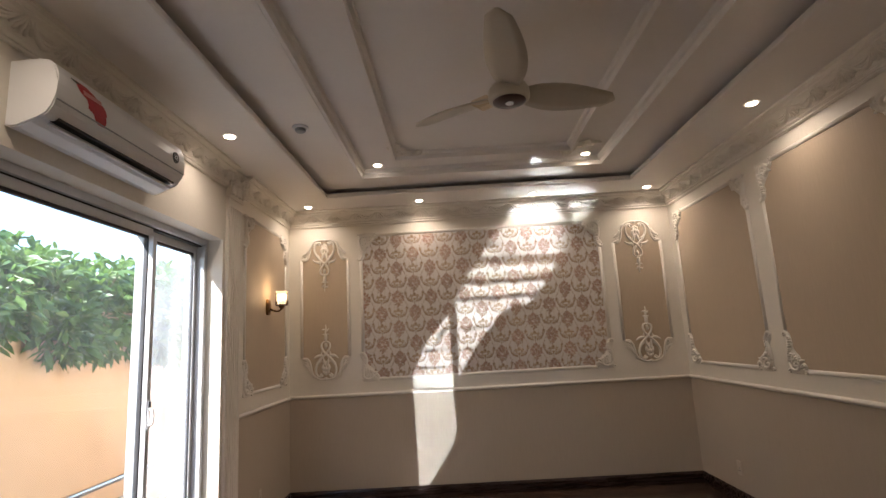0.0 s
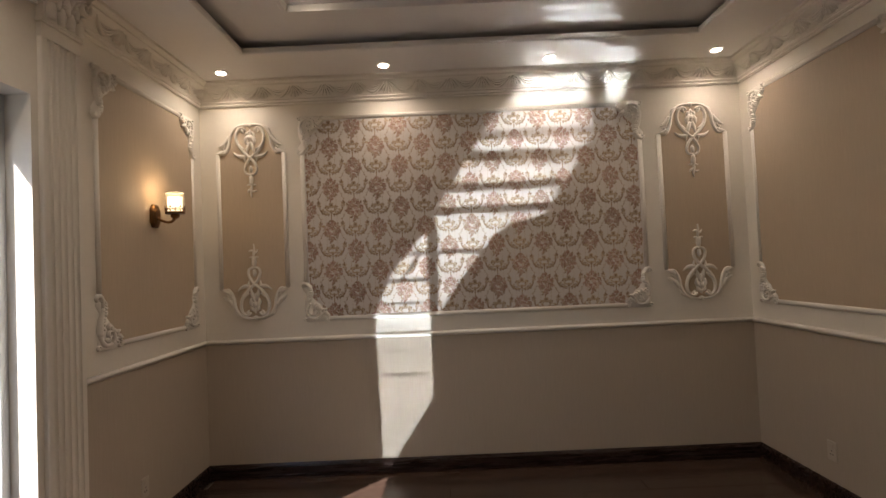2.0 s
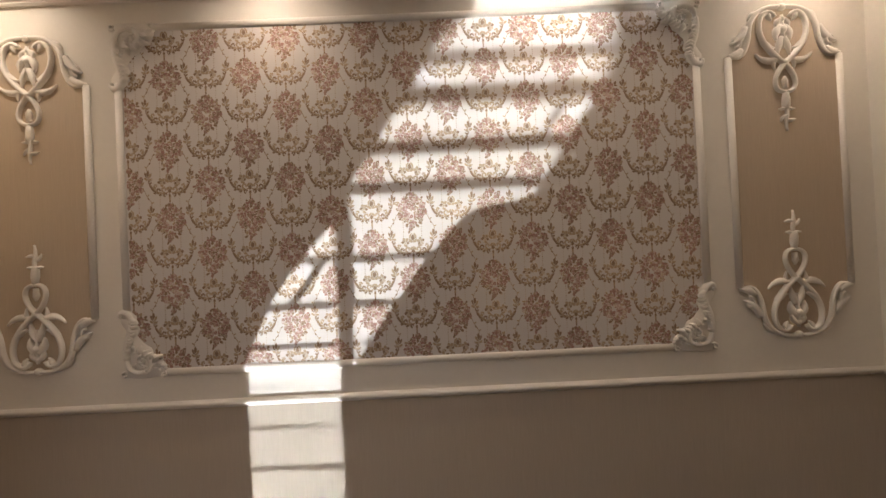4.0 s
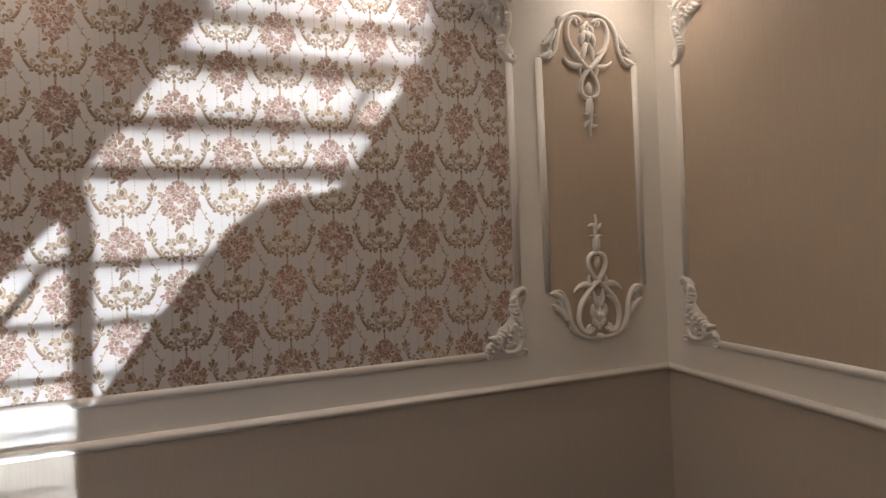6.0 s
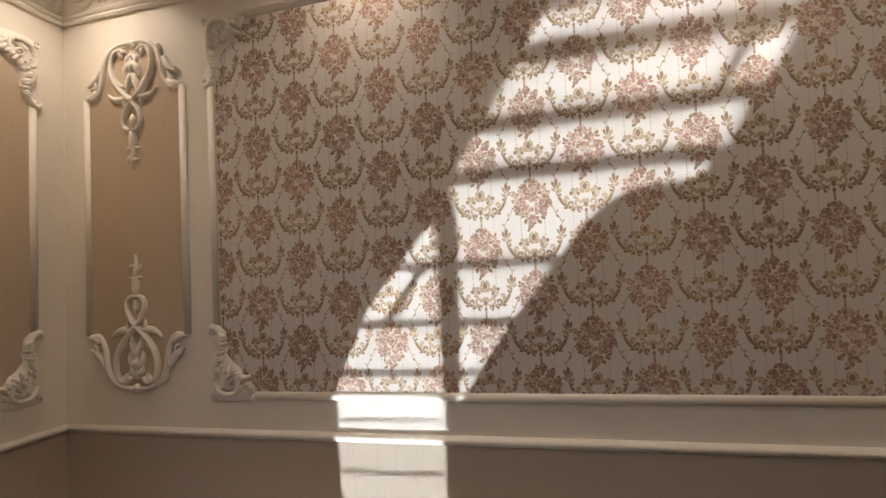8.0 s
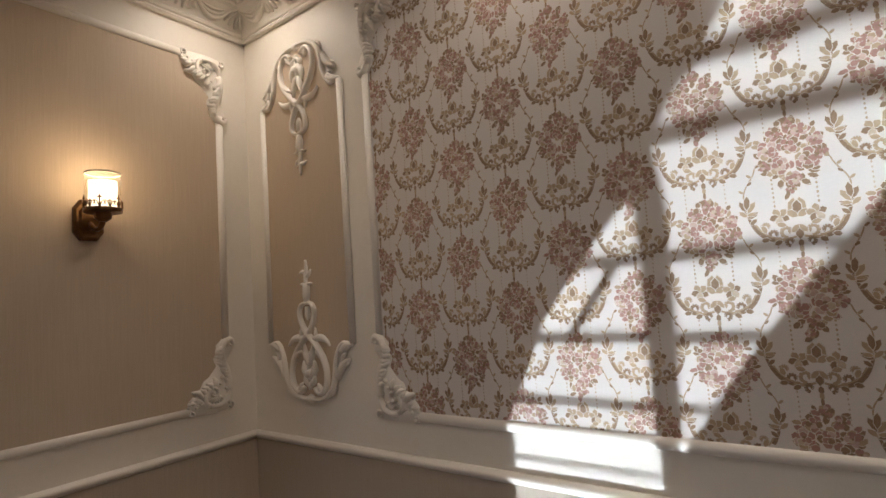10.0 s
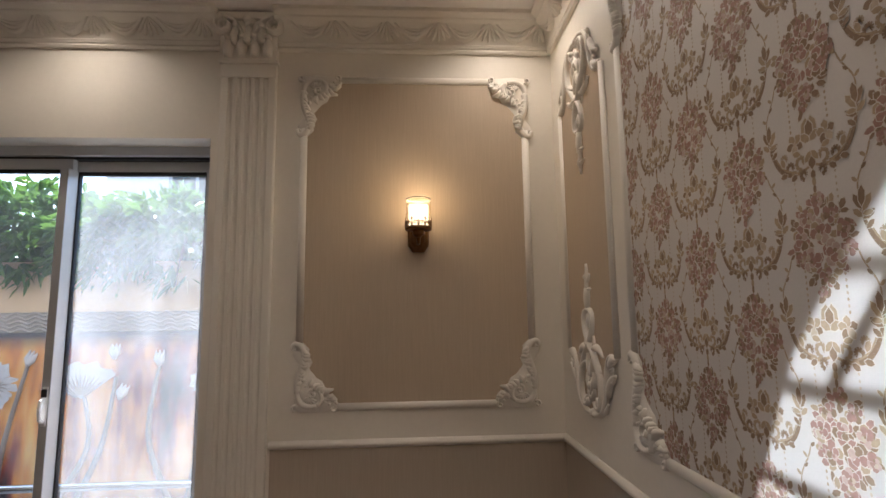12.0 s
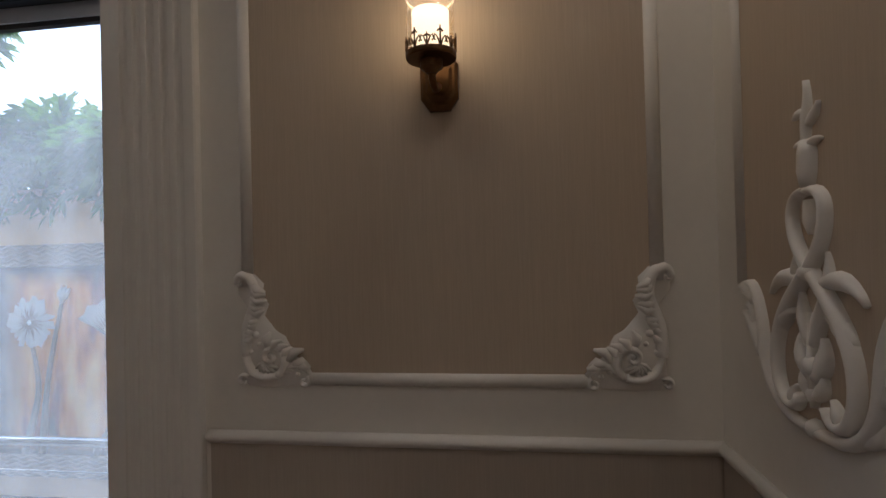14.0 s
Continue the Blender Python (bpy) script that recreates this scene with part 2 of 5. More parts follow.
def glass(name, dust, tint=(0.93, 0.97, 0.98)):
    """Clear pane with a thin film for dust and glare haze."""
    k = Mat(name)
    clear = k.node("ShaderNodeBsdfTransparent", Color=(*tint, 1))
    gloss = k.node("ShaderNodeBsdfGlossy", Roughness=0.02)
    lw = k.node("ShaderNodeLayerWeight", Blend=0.5)
    fres = k.node("ShaderNodeMath")
    fres.operation = "MULTIPLY_ADD"
    cube = k.node("ShaderNodeMath")
    cube.operation = "POWER"
    k.link(lw.outputs["Facing"], cube.inputs[0])
    cube.inputs[1].default_value = 4.0
    k.link(cube.outputs[0], fres.inputs[0])
    fres.inputs[1].default_value, fres.inputs[2].default_value = 0.5, 0.03
    a = k.node("ShaderNodeMixShader")
    k.link(fres.outputs[0], a.inputs[0]), k.link(clear.outputs[0], a.inputs[1]), k.link(gloss.outputs[0], a.inputs[2])
    # pale film over the pane: dust, plus glare haze put into the material
    film = k.node("ShaderNodeBsdfTranslucent", Color=(0.85, 0.9, 0.95, 1))
    spots = k.ramp(k.noise(5, 6, (1, 1, 0.6)), (0.25, (dust * 0.5,) * 3), (0.8, (dust * 1.5,) * 3))
    b = k.node("ShaderNodeMixShader")
    k.link(spots, b.inputs[0]), k.link(a.outputs[0], b.inputs[1]), k.link(film.outputs[0], b.inputs[2])
    k.link(b.outputs[0], k.t.nodes["Material Output"].inputs["Surface"])
    return k.m


PANE = glass("dusty_door_glass", 0.014)
PANE_HAZY = glass("hazy_door_glass", 0.11)
SHADEGLASS = glass("amber_clear_glass", 0.06, (1.0, 0.93, 0.8))


def glow(name, c, strength):
    k = Mat(name)
    k.b.inputs["Emission Color"].default_value, k.b.inputs["Emission Strength"].default_value = (*c, 1), strength
    k.colour((0.8, 0.8, 0.8))
    return k.m


LAMPGLOW = glow("lit_lamp_diffuser", (1.0, 0.82, 0.58), 5)
BULB = glow("lit_frosted_glass", (1.0, 0.82, 0.55), 0.9)


def leafmat():
    k = Mat("green_leaves", 0.4)
    geo = k.node("ShaderNodeNewGeometry")
    k.colour(k.ramp(geo.outputs["Random Per Island"], (0, (0.025, 0.065, 0.018)), (0.55, (0.06, 0.13, 0.03)), (1, (0.13, 0.22, 0.05))))
    back = k.node("ShaderNodeBsdfTranslucent", Color=(0.16, 0.30, 0.05, 1))
    m = k.node("ShaderNodeMixShader", Fac=0.3)
    k.link(k.b.outputs[0], m.inputs[1]), k.link(back.outputs[0], m.inputs[2])
    k.link(m.outputs[0], k.t.nodes["Material Output"].inputs["Surface"])
    return k.m


LEAF = leafmat()


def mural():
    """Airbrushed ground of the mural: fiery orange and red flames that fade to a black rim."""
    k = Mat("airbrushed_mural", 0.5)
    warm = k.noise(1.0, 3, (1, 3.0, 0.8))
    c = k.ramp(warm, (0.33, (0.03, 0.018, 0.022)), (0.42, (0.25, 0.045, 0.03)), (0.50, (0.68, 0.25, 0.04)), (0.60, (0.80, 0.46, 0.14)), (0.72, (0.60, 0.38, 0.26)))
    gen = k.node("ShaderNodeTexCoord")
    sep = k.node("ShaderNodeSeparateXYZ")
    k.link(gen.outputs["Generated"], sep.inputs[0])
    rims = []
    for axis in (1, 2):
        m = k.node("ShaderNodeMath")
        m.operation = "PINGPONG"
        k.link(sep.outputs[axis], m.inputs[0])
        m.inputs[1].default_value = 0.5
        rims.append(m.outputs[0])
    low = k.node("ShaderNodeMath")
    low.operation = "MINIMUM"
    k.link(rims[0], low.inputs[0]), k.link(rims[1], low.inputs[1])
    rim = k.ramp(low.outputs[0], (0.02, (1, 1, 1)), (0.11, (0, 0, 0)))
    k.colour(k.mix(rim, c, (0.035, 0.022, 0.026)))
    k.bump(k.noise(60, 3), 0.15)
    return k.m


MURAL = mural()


# ---- building helpers ----
def mesh(name, bm, mats, smooth=False):
    me = bpy.data.meshes.new(name)
    bmesh.ops.recalc_face_normals(bm, faces=bm.faces)
    bm.to_mesh(me)
    bm.free()
    for m in (mats if isinstance(mats, (list, tuple)) else [mats]):
        me.materials.append(m)
    if smooth:
        me.polygons.foreach_set("use_smooth", [True] * len(me.polygons))
    return me


def part(name, bm, mats, parent, label="", smooth=False):
    ob = new(name, mesh(name, bm, mats, smooth))
    ob.parent = parent
    return tagged(ob, label)


def thing(name, at, label, category, group=""):
    """An empty at the base of a thing."""
    ob = new(name)
    ob.matrix_world = at if isinstance(at, Matrix) else Matrix.Translation(at)
    return tagged(ob, label, category, group)


def structure(name, bm, mats, label="", category="", smooth=False):
    return tagged(new(name, mesh(name, bm, mats, smooth)), label, category, "", "structure")


def box(bm, x0, x1, y0, y1, z0, z1, bevel=0.0):
    r = bmesh.ops.create_cube(bm, size=1, matrix=Matrix.LocRotScale(((x0 + x1) / 2, (y0 + y1) / 2, (z0 + z1) / 2), None, (x1 - x0, y1 - y0, z1 - z0)))
    if bevel:
        edges = list({e for v in r["verts"] for e in v.link_edges})
        bmesh.ops.bevel(bm, geom=edges, offset=bevel, segments=2, affect="EDGES", profile=0.6)
    return bm


def boxed(*args, bevel=0.0):
    return box(bmesh.new(), *args, bevel=bevel)


def lathe(bm, profile, at=(0, 0, 0), n=24, turn=None):
    """A turned body from (radius, height) pairs."""
    rings = []
    for r, h in profile:
        rings.append([bm.verts.new((r * math.cos(2 * math.pi * i / n), r * math.sin(2 * math.pi * i / n), h)) for i in range(n)])
    for a, b in zip(rings, rings[1:]):
        for i in range(n):
            bm.faces.new((a[i], a[(i + 1) % n], b[(i + 1) % n], b[i]))
    bm.faces.new(rings[0][::-1]), bm.faces.new(rings[-1])
    m = Matrix.Translation(at) @ (turn if turn else Matrix())
    bmesh.ops.transform(bm, matrix=m, verts=[v for ring in rings for v in ring])
    return bm


def tube(bm, pts, r, n=8):
    """A round bar along points in space."""
    pts = [Vector(p) for p in pts]
    rings = []
    for i, p in enumerate(pts):
        t = (pts[min(i + 1, len(pts) - 1)] - pts[max(i - 1, 0)]).normalized()
        s = t.orthogonal().normalized() if i == 0 else (s - t * s.dot(t)).normalized()
        u = t.cross(s)
        rr = r[i] if isinstance(r, (list, tuple)) else r
        rings.append([bm.verts.new(p + s * rr * math.cos(2 * math.pi * k / n) + u * rr * math.sin(2 * math.pi * k / n)) for k in range(n)])
    for a, b in zip(rings, rings[1:]):
        for k in range(n):
            bm.faces.new((a[k], a[(k + 1) % n], b[(k + 1) % n], b[k]))
    bm.faces.new(rings[0][::-1]), bm.faces.new(rings[-1])
    return bm


def extrude(bm, profile, p0, p1, out, up=Vector((0, 0, 1))):
    """A moulding: its profile (out, up) carried from p0 to p1."""
    p0, p1, out = Vector(p0), Vector(p1), Vector(out)
    a = [bm.verts.new(p0 + out * o + up * h) for o, h in profile]
    b = [bm.verts.new(p1 + out * o + up * h) for o, h in profile]
    for i in range(len(profile)):
        j = (i + 1) % len(profile)
        bm.faces.new((a[i], a[j], b[j], b[i]))
    bm.faces.new(a[::-1]), bm.faces.new(b)
    return bm


def bez(p0, p1, p2, p3, n=10):
    out = []
    for i in range(n + 1):
        t = i / n
        w = ((1 - t) ** 3, 3 * t * (1 - t) ** 2, 3 * t * t * (1 - t), t ** 3)
        out.append((sum(a * b[0] for a, b in zip(w, (p0, p1, p2, p3))), sum(a * b[1] for a, b in zip(w, (p0, p1, p2, p3)))))
    return out


def relief(bm, pts, r, h=None, sides=6, lift=0.0, fx=1, fz=1):
    """Half-round plaster strand along points (x, z) of a wall that faces -y. r: half width, one or two or three (start, middle, end)."""
    n = len(pts)
    rad = r if isinstance(r, (list, tuple)) else (r, r, r)
    rad = (rad[0], max(rad), rad[1]) if len(rad) == 2 else rad
    rings = []
    for i, (x, z) in enumerate(pts):
        a, b = pts[max(i - 1, 0)], pts[min(i + 1, n - 1)]
        tx, tz = b[0] - a[0], b[1] - a[1]
        l = math.hypot(tx, tz) or 1
        nx, nz = -tz / l, tx / l
        t = i / max(1, n - 1)
        rr = rad[0] + (rad[1] - rad[0]) * t * 2 if t < 0.5 else rad[1] + (rad[2] - rad[1]) * (t * 2 - 1)
        hh = rr if h is None else h * (0.4 + 0.6 * rr / max(rad))
        rings.append([bm.verts.new((fx * (x + nx * rr * math.cos(k)), -lift - hh * math.sin(k), fz * (z + nz * rr * math.cos(k))))
                      for k in (math.pi * q / sides for q in range(sides + 1))])
    for a, b in zip(rings, rings[1:]):
        for k in range(sides):
            bm.faces.new((a[k], a[k + 1], b[k + 1], b[k]))
    bm.faces.new(rings[0]), bm.faces.new(rings[-1])
    return bm


def scroll(cx, cz, r, a0, turns, n=14, shrink=0.75):
    """Points of a spiral that winds inwards."""
    return [(cx + r * (1 - shrink * i / n) * math.cos(a0 + turns * 2 * math.pi * i / n), cz + r * (1 - shrink * i / n) * math.sin(a0 + turns * 2 * math.pi * i / n)) for i in range(n + 1)]


def dome(bm, x, z, rx, rz, h, fx=1, fz=1, n=10):
    """A half-round boss on the wall."""
    rings = []
    for q in range(4):
        t = math.pi / 2 * q / 4
        rings.append([bm.verts.new((fx * (x + rx * math.cos(t) * math.cos(2 * math.pi * k / n)), -h * math.sin(t), fz * (z + rz * math.cos(t) * math.sin(2 * math.pi * k / n)))) for k in range(n)])
    for a, b in zip(rings, rings[1:]):
        for k in range(n):
            bm.faces.new((a[k], a[(k + 1) % n], b[(k + 1) % n], b[k]))
    bm.faces.new(rings[-1])
    return bm


def leafy(bm, x, z, ang, length, width, curl=0.6, h=0.012, fx=1, fz=1):
    """A curved acanthus leaf in relief, with a ridge of lobes along it."""
    pts, a = [], radians(ang)
    px, pz = x, z
    for i in range(8):
        pts.append((px, pz))
        px, pz, a = px + length / 7 * math.cos(a), pz + length / 7 * math.sin(a), a + curl / 7 * 2
    relief(bm, pts, (width * 0.35, width * 0.5, width * 0.12), h, 6, 0, fx, fz)
    for i in (2, 3, 4, 5):
        for s in (-1, 1):
            b = math.atan2(pts[i + 1][1] - pts[i][1], pts[i + 1][0] - pts[i][0]) + s * 0.9
            w = width * (0.62 - 0.08 * i)
            q = (pts[i][0] + w * math.cos(b), pts[i][1] + w * math.sin(b))
            relief(bm, [pts[i], ((pts[i][0] + q[0]) / 2, (pts[i][1] + q[1]) / 2), q], (width * 0.18, width * 0.2, width * 0.06), h * 0.8, 4, 0, fx, fz)


# ---- floor, walls, ceiling ----
floor = structure("floor", boxed(WO, XR + 0.2, YF - 0.2, YB + 0.2, -0.25, -0.014), SOIL, "dark wooden plank floor of the room", "floor")

W = 0.2
wall_back = structure("wall_back", boxed(XL - W, XR + W, YB, YB + W, -0.1, 3.3), PAINT, "cream painted wall with plaster panels", "wall")
wall_right = structure("wall_right", boxed(XR, XR + W, YF, YB, -0.1, 3.3), PAINT, "cream painted wall with plaster panels", "wall")
wall_front = structure("wall_front", boxed(XL - W, XR + W, YF - W, YF, -0.1, 3.3), PAINT, "plain cream painted wall", "wall")
bm = bmesh.new()
box(bm, WO, XL, DY1 + 0.02, YB, -0.1, 3.3)                      # beside the door, up to the back wall
box(bm, XL, DX, DY1, 3.735, -0.1, 2.97)
box(bm, WO, XL, DY1, DY1 + 0.02, -0.1, 3.3)
box(bm, WO, DX, DY0, DY1, DZ, 3.3)                              # over the door
box(bm, WO, DX, YF, DY0, -0.1, 3.3)
wall_left = structure("wall_left", bm, PAINT, "cream painted wall with a sliding door", "wall")

# ceiling: border, drop, dark cove slot, raised middle with two mouldings
bm = bmesh.new()
box(bm, XL - 0.03, TX0, YF, YB, SOFFIT, SOFFIT + 0.05)
box(bm, TX1, XR, YF, YB, SOFFIT, SOFFIT + 0.05)
box(bm, TX0, TX1, TY1, YB, SOFFIT, SOFFIT + 0.05)
box(bm, TX0, TX1, YF, TY0, SOFFIT, SOFFIT + 0.05)
box(bm, XL - 0.2, XR + 0.2, YF - 0.2, YB + 0.2, TRAY, TRAY + 0.24)
cxm, cym = (TX0 + TX1) / 2, (TY0 + TY1) / 2


def ring(bm, x0, x1, y0, y1, prof):
    """A mitred frame on the ceiling; prof: (inwards, z)."""
    loops = []
    for o, h in prof:
        loops.append([bm.verts.new(p) for p in ((x0 + o, y0 + o, h), (x1 - o, y0 + o, h), (x1 - o, y1 - o, h), (x0 + o, y1 - o, h))])
    for a, b in zip(loops, loops[1:] + loops[:1]):
        for i in range(4):
            bm.faces.new((a[i], a[(i + 1) % 4], b[(i + 1) % 4], b[i]))


lip = SOFFIT
ring(bm, TX0, TX1, TY0, TY1, [(0, lip), (0, lip + 0.045), (0.012, lip + 0.045), (0.02, lip + 0.03), (0.02, lip + 0.008), (0.012, lip)])
T = TRAY
ring(bm, -0.44, 1.82, TY0 + 0.44, 4.32, [(0, T), (0, T - 0.022), (0.010, T - 0.044), (0.024, T - 0.044), (0.028, T - 0.020), (0.038, T - 0.020), (0.042, T - 0.072), (0.062, T - 0.072), (0.068, T - 0.036), (0.086, T - 0.028), (0.094, T)])
ring(bm, -0.07, 1.44, TY0 + 0.82, 3.92, [(0, T), (0, T - 0.024), (0.010, T - 0.058), (0.032, T - 0.058), (0.040, T - 0.024), (0.060, T - 0.018), (0.066, T)])
ceiling = structure("ceiling", bm, CEIL, "cream tray ceiling with stepped mouldings", "ceiling")

# scrolled corner pieces on the inner ceiling moulding
def ceiling_scroll():
    bm = bmesh.new()
    for s in (0, 1):
        def place(pts):
            return [(p[1], p[0]) if s else p for p in pts]
        relief(bm, place(bez((0, 0), (0.08, 0.03), (0.14, -0.04), (0.26, 0.0))), (0.022, 0.03, 0.01), 0.022)
        relief(bm, place(scroll(0.09, 0.045, 0.045, -1.5, 1.1)), (0.014, 0.012, 0.008), 0.02)
        relief(bm, place(scroll(0.18, 0.03, 0.035, -1.5, 1.1)), (0.012, 0.01, 0.006), 0.018)
        relief(bm, place(scroll(0.14, -0.035, 0.03, 1.5, -1.1)), (0.012, 0.01, 0.006), 0.018)
    dome(bm, 0.02, 0.02, 0.045, 0.045, 0.028)
    return mesh("ceiling_scroll", bm, PLASTER, True)


cs = ceiling_scroll()
for x, y, rz in ((-0.03, 3.87, 0), (1.40, 3.87, 90), (1.39, TY0 + 0.86, 180), (-0.03, TY0 + 0.86, 270)):
    ob = new("ceiling_scroll", cs)
    ob.matrix_world = pose(x, y, TRAY - 0.012, 0, 0, rz) @ pose(0, 0, 0, 90, 0, 0)
    tagged(ob, "cream plaster scroll on the ceiling moulding corner", "plaster ornament", "ceiling scrolls")

# skirting, dado wallpaper and rail
for nm, bmx in (("baseboard_back", ((XL, YB, 0), (XR, YB, 0), (0, -1, 0))), ("baseboard_right", ((XR, YF, 0), (XR, YB, 0), (-1, 0, 0))),
                ("baseboard_left", ((XL, 4.0, 0), (XL, YB, 0), (1, 0, 0))), ("baseboard_front", ((XL, YF, 0), (XR, YF, 0), (0, 1, 0))),
                ("baseboard_left_front", ((DX, YF, 0), (DX, DY0 - 0.1, 0), (1, 0, 0)))):
    prof = [(0.0, -0.004), (0.018, -0.004), (0.018, 0.085), (0.014, 0.098), (0.008, BASE), (0.0, BASE)]
    structure(nm, extrude(bmesh.new(), prof, *bmx), SKIRT, "dark stained wooden skirting board", "skirting board")
RAILP = [(0.0, -0.017), (0.008, -0.017), (0.012, -0.011), (0.018, -0.008), (0.021, 0.0), (0.018, 0.008), (0.011, 0.011), (0.007, 0.016), (0.0, 0.017)]
for nm, bmx in (("trim_dado_rail_back", ((XL, YB, RAIL), (XR, YB, RAIL), (0, -1, 0))), ("trim_dado_rail_right", ((XR, YF, RAIL), (XR, YB, RAIL), (-1, 0, 0))),
                ("trim_dado_rail_left", ((XL, 3.99, RAIL), (XL, YB, RAIL), (1, 0, 0)))):
    structure(nm, extrude(bmesh.new(), RAILP, *bmx), PLASTER, "cream plaster dado rail", "moulding", True)
G = 0.004
bm = boxed(XL + G, XR - G, YB - G, YB + 0.01, BASE, RAIL - 0.016)
structure("trim_dado_back", bm, TAUPE, "taupe textured wallpaper below the dado rail", "wallpaper")
structure("trim_dado_right", boxed(XR - G, XR + 0.01, YF, YB - G, BASE, RAIL - 0.016), TAUPE, "taupe textured wallpaper below the dado rail", "wallpaper")
structure("trim_dado_left", boxed(XL - 0.01, XL + G, 3.995, YB - G, BASE, RAIL - 0.016), TAUPE, "taupe textured wallpaper below the dado rail", "wallpaper")

# wall panels: (wall, start, end, foot, head, material)
def narrow_panel(name, cx):
    """Beige field whose ends follow the scrolls."""
    end = bez((0.244, 0.23), (0.17, 0.215), (0.155, 0.19), (0.150, 0.13), 8) + bez((0.150, 0.13), (0.145, 0.05), (0.09, 0.012), (0.0, 0.012), 8)[1:]
    low = [(x, 1.178 + h) for x, h in end]
    high = [(x, 2.672 - h) for x, h in end]
    rim = low + [(-x, h) for x, h in low[::-1][1:]] + [(-x, h) for x, h in high] + high[::-1][1:]
    bm = bmesh.new()
    bot = [bm.verts.new((cx + x, YB - G, h)) for x, h in rim]
    top = [bm.verts.new((cx + x, YB + 0.01, h)) for x, h in rim]
    bm.faces.new(bot)
    for i in range(len(rim)):
        j = (i + 1) % len(rim)
        bm.faces.new((bot[i], top[i], top[j], bot[j]))
    structure(name, bm, BEIGE, "beige textured wallpaper in a narrow plaster frame", "wallpaper")


narrow_panel("trim_panel_back_west", -0.99)
narrow_panel("trim_panel_back_east", 2.36)
structure("trim_panel_left", boxed(XL - 0.01, XL + G, 4.12, 5.13, 1.18, 2.655), BEIGE, "beige textured wallpaper in a plaster frame", "wallpaper")
RP = ((3.86, 5.14), (2.40, 3.64))
for a, b in RP:
    structure("trim_panel_right", boxed(XR - G, XR + 0.01, a + 0.01, b - 0.01, 1.18, 2.67), BEIGE, "beige textured wallpaper in a plaster frame", "wallpaper")
structure("trim_panel_floral", boxed(-0.585, 1.95, YB - G, YB + 0.01, 1.175, 2.675), PAPER, "pale wallpaper printed with rose bouquets", "wallpaper")

# ---- cornice with festoons ----
COR = [(0.0, 0.0), (0.016, 0.0), (0.022, 0.008), (0.016, 0.018), (0.024, 0.022), (0.030, 0.032), (0.022, 0.04), (0.03, 0.06), (0.045, 0.09), (0.07, 0.12), (0.085, 0.13),
       (0.085, 0.14), (0.1, 0.15), (0.115, 0.152), (0.115, 0.17), (0.0, 0.17)]


def swag_mesh():
    """One festoon with its fan-shaped drop, as on a cornice that leans towards the room."""
    bm = bmesh.new()
    for k, (dep, r) in enumerate(((0.070, 0.012), (0.052, 0.009), (0.032, 0.007))):
        relief(bm, [(-0.09 + 0.18 * i / 12, 0.045 - dep * math.sin(math.pi * i / 12)) for i in range(13)], (r * 0.5, r * 1.15, r * 0.5), r * 2.4)
    for i in range(7):
        t = (i + 0.5) / 7
        dome(bm, -0.09 + 0.18 * t, 0.047 - 0.066 * math.sin(math.pi * t), 0.009, 0.009, 0.016, n=7)
    for j in range(5):
        a = radians(-130 + 20 * j)
        relief(bm, [(0.115, 0.05), (0.115 + 0.045 * math.cos(a), 0.05 + 0.045 * math.sin(a)), (0.115 + 0.085 * math.cos(a), 0.05 + 0.085 * math.sin(a))], (0.005, 0.010, 0.005), 0.028)
    dome(bm, 0.115, 0.052, 0.016, 0.014, 0.02)
    return mesh("festoon", bm, PLASTER, True)


SWAG = swag_mesh()
cornices = []
for nm, p0, p1, out, turn in (("cornice_back", (XL, YB, CORN), (XR, YB, CORN), (0, -1, 0), 0), ("cornice_right", (XR, YF, CORN), (XR, YB, CORN), (-1, 0, 0), -90),
                              ("cornice_left", (XL, 3.98, CORN), (XL, YB, CORN), (1, 0, 0), 90), ("cornice_door", (DX, YF, CORN), (DX, 3.72, CORN), (1, 0, 0), 90),
                              ("cornice_front", (XL, YF, CORN), (XR, YF, CORN), (0, 1, 0), 180)):
    ob = structure(nm, extrude(bmesh.new(), COR, p0, p1, out), PLASTER, "cream plaster cornice with festoons", "cornice")
    p0, p1, out = Vector(p0), Vector(p1), Vector(out)
    run = (p1 - p0).length
    n = max(1, round((run - 0.1) / 0.235))
    for i in range(n):
        p = p0 + (p1 - p0).normalized() * (0.05 + (run - 0.1) * (i + 0.5) / n - 0.01) + out * 0.036 + Vector((0, 0, 0.085))
        s = new("festoon", SWAG)
        s.parent = ob
        s.matrix_basis = pose(*p, 0, 0, turn) @ pose(0, 0, 0, 24, 0, 0)

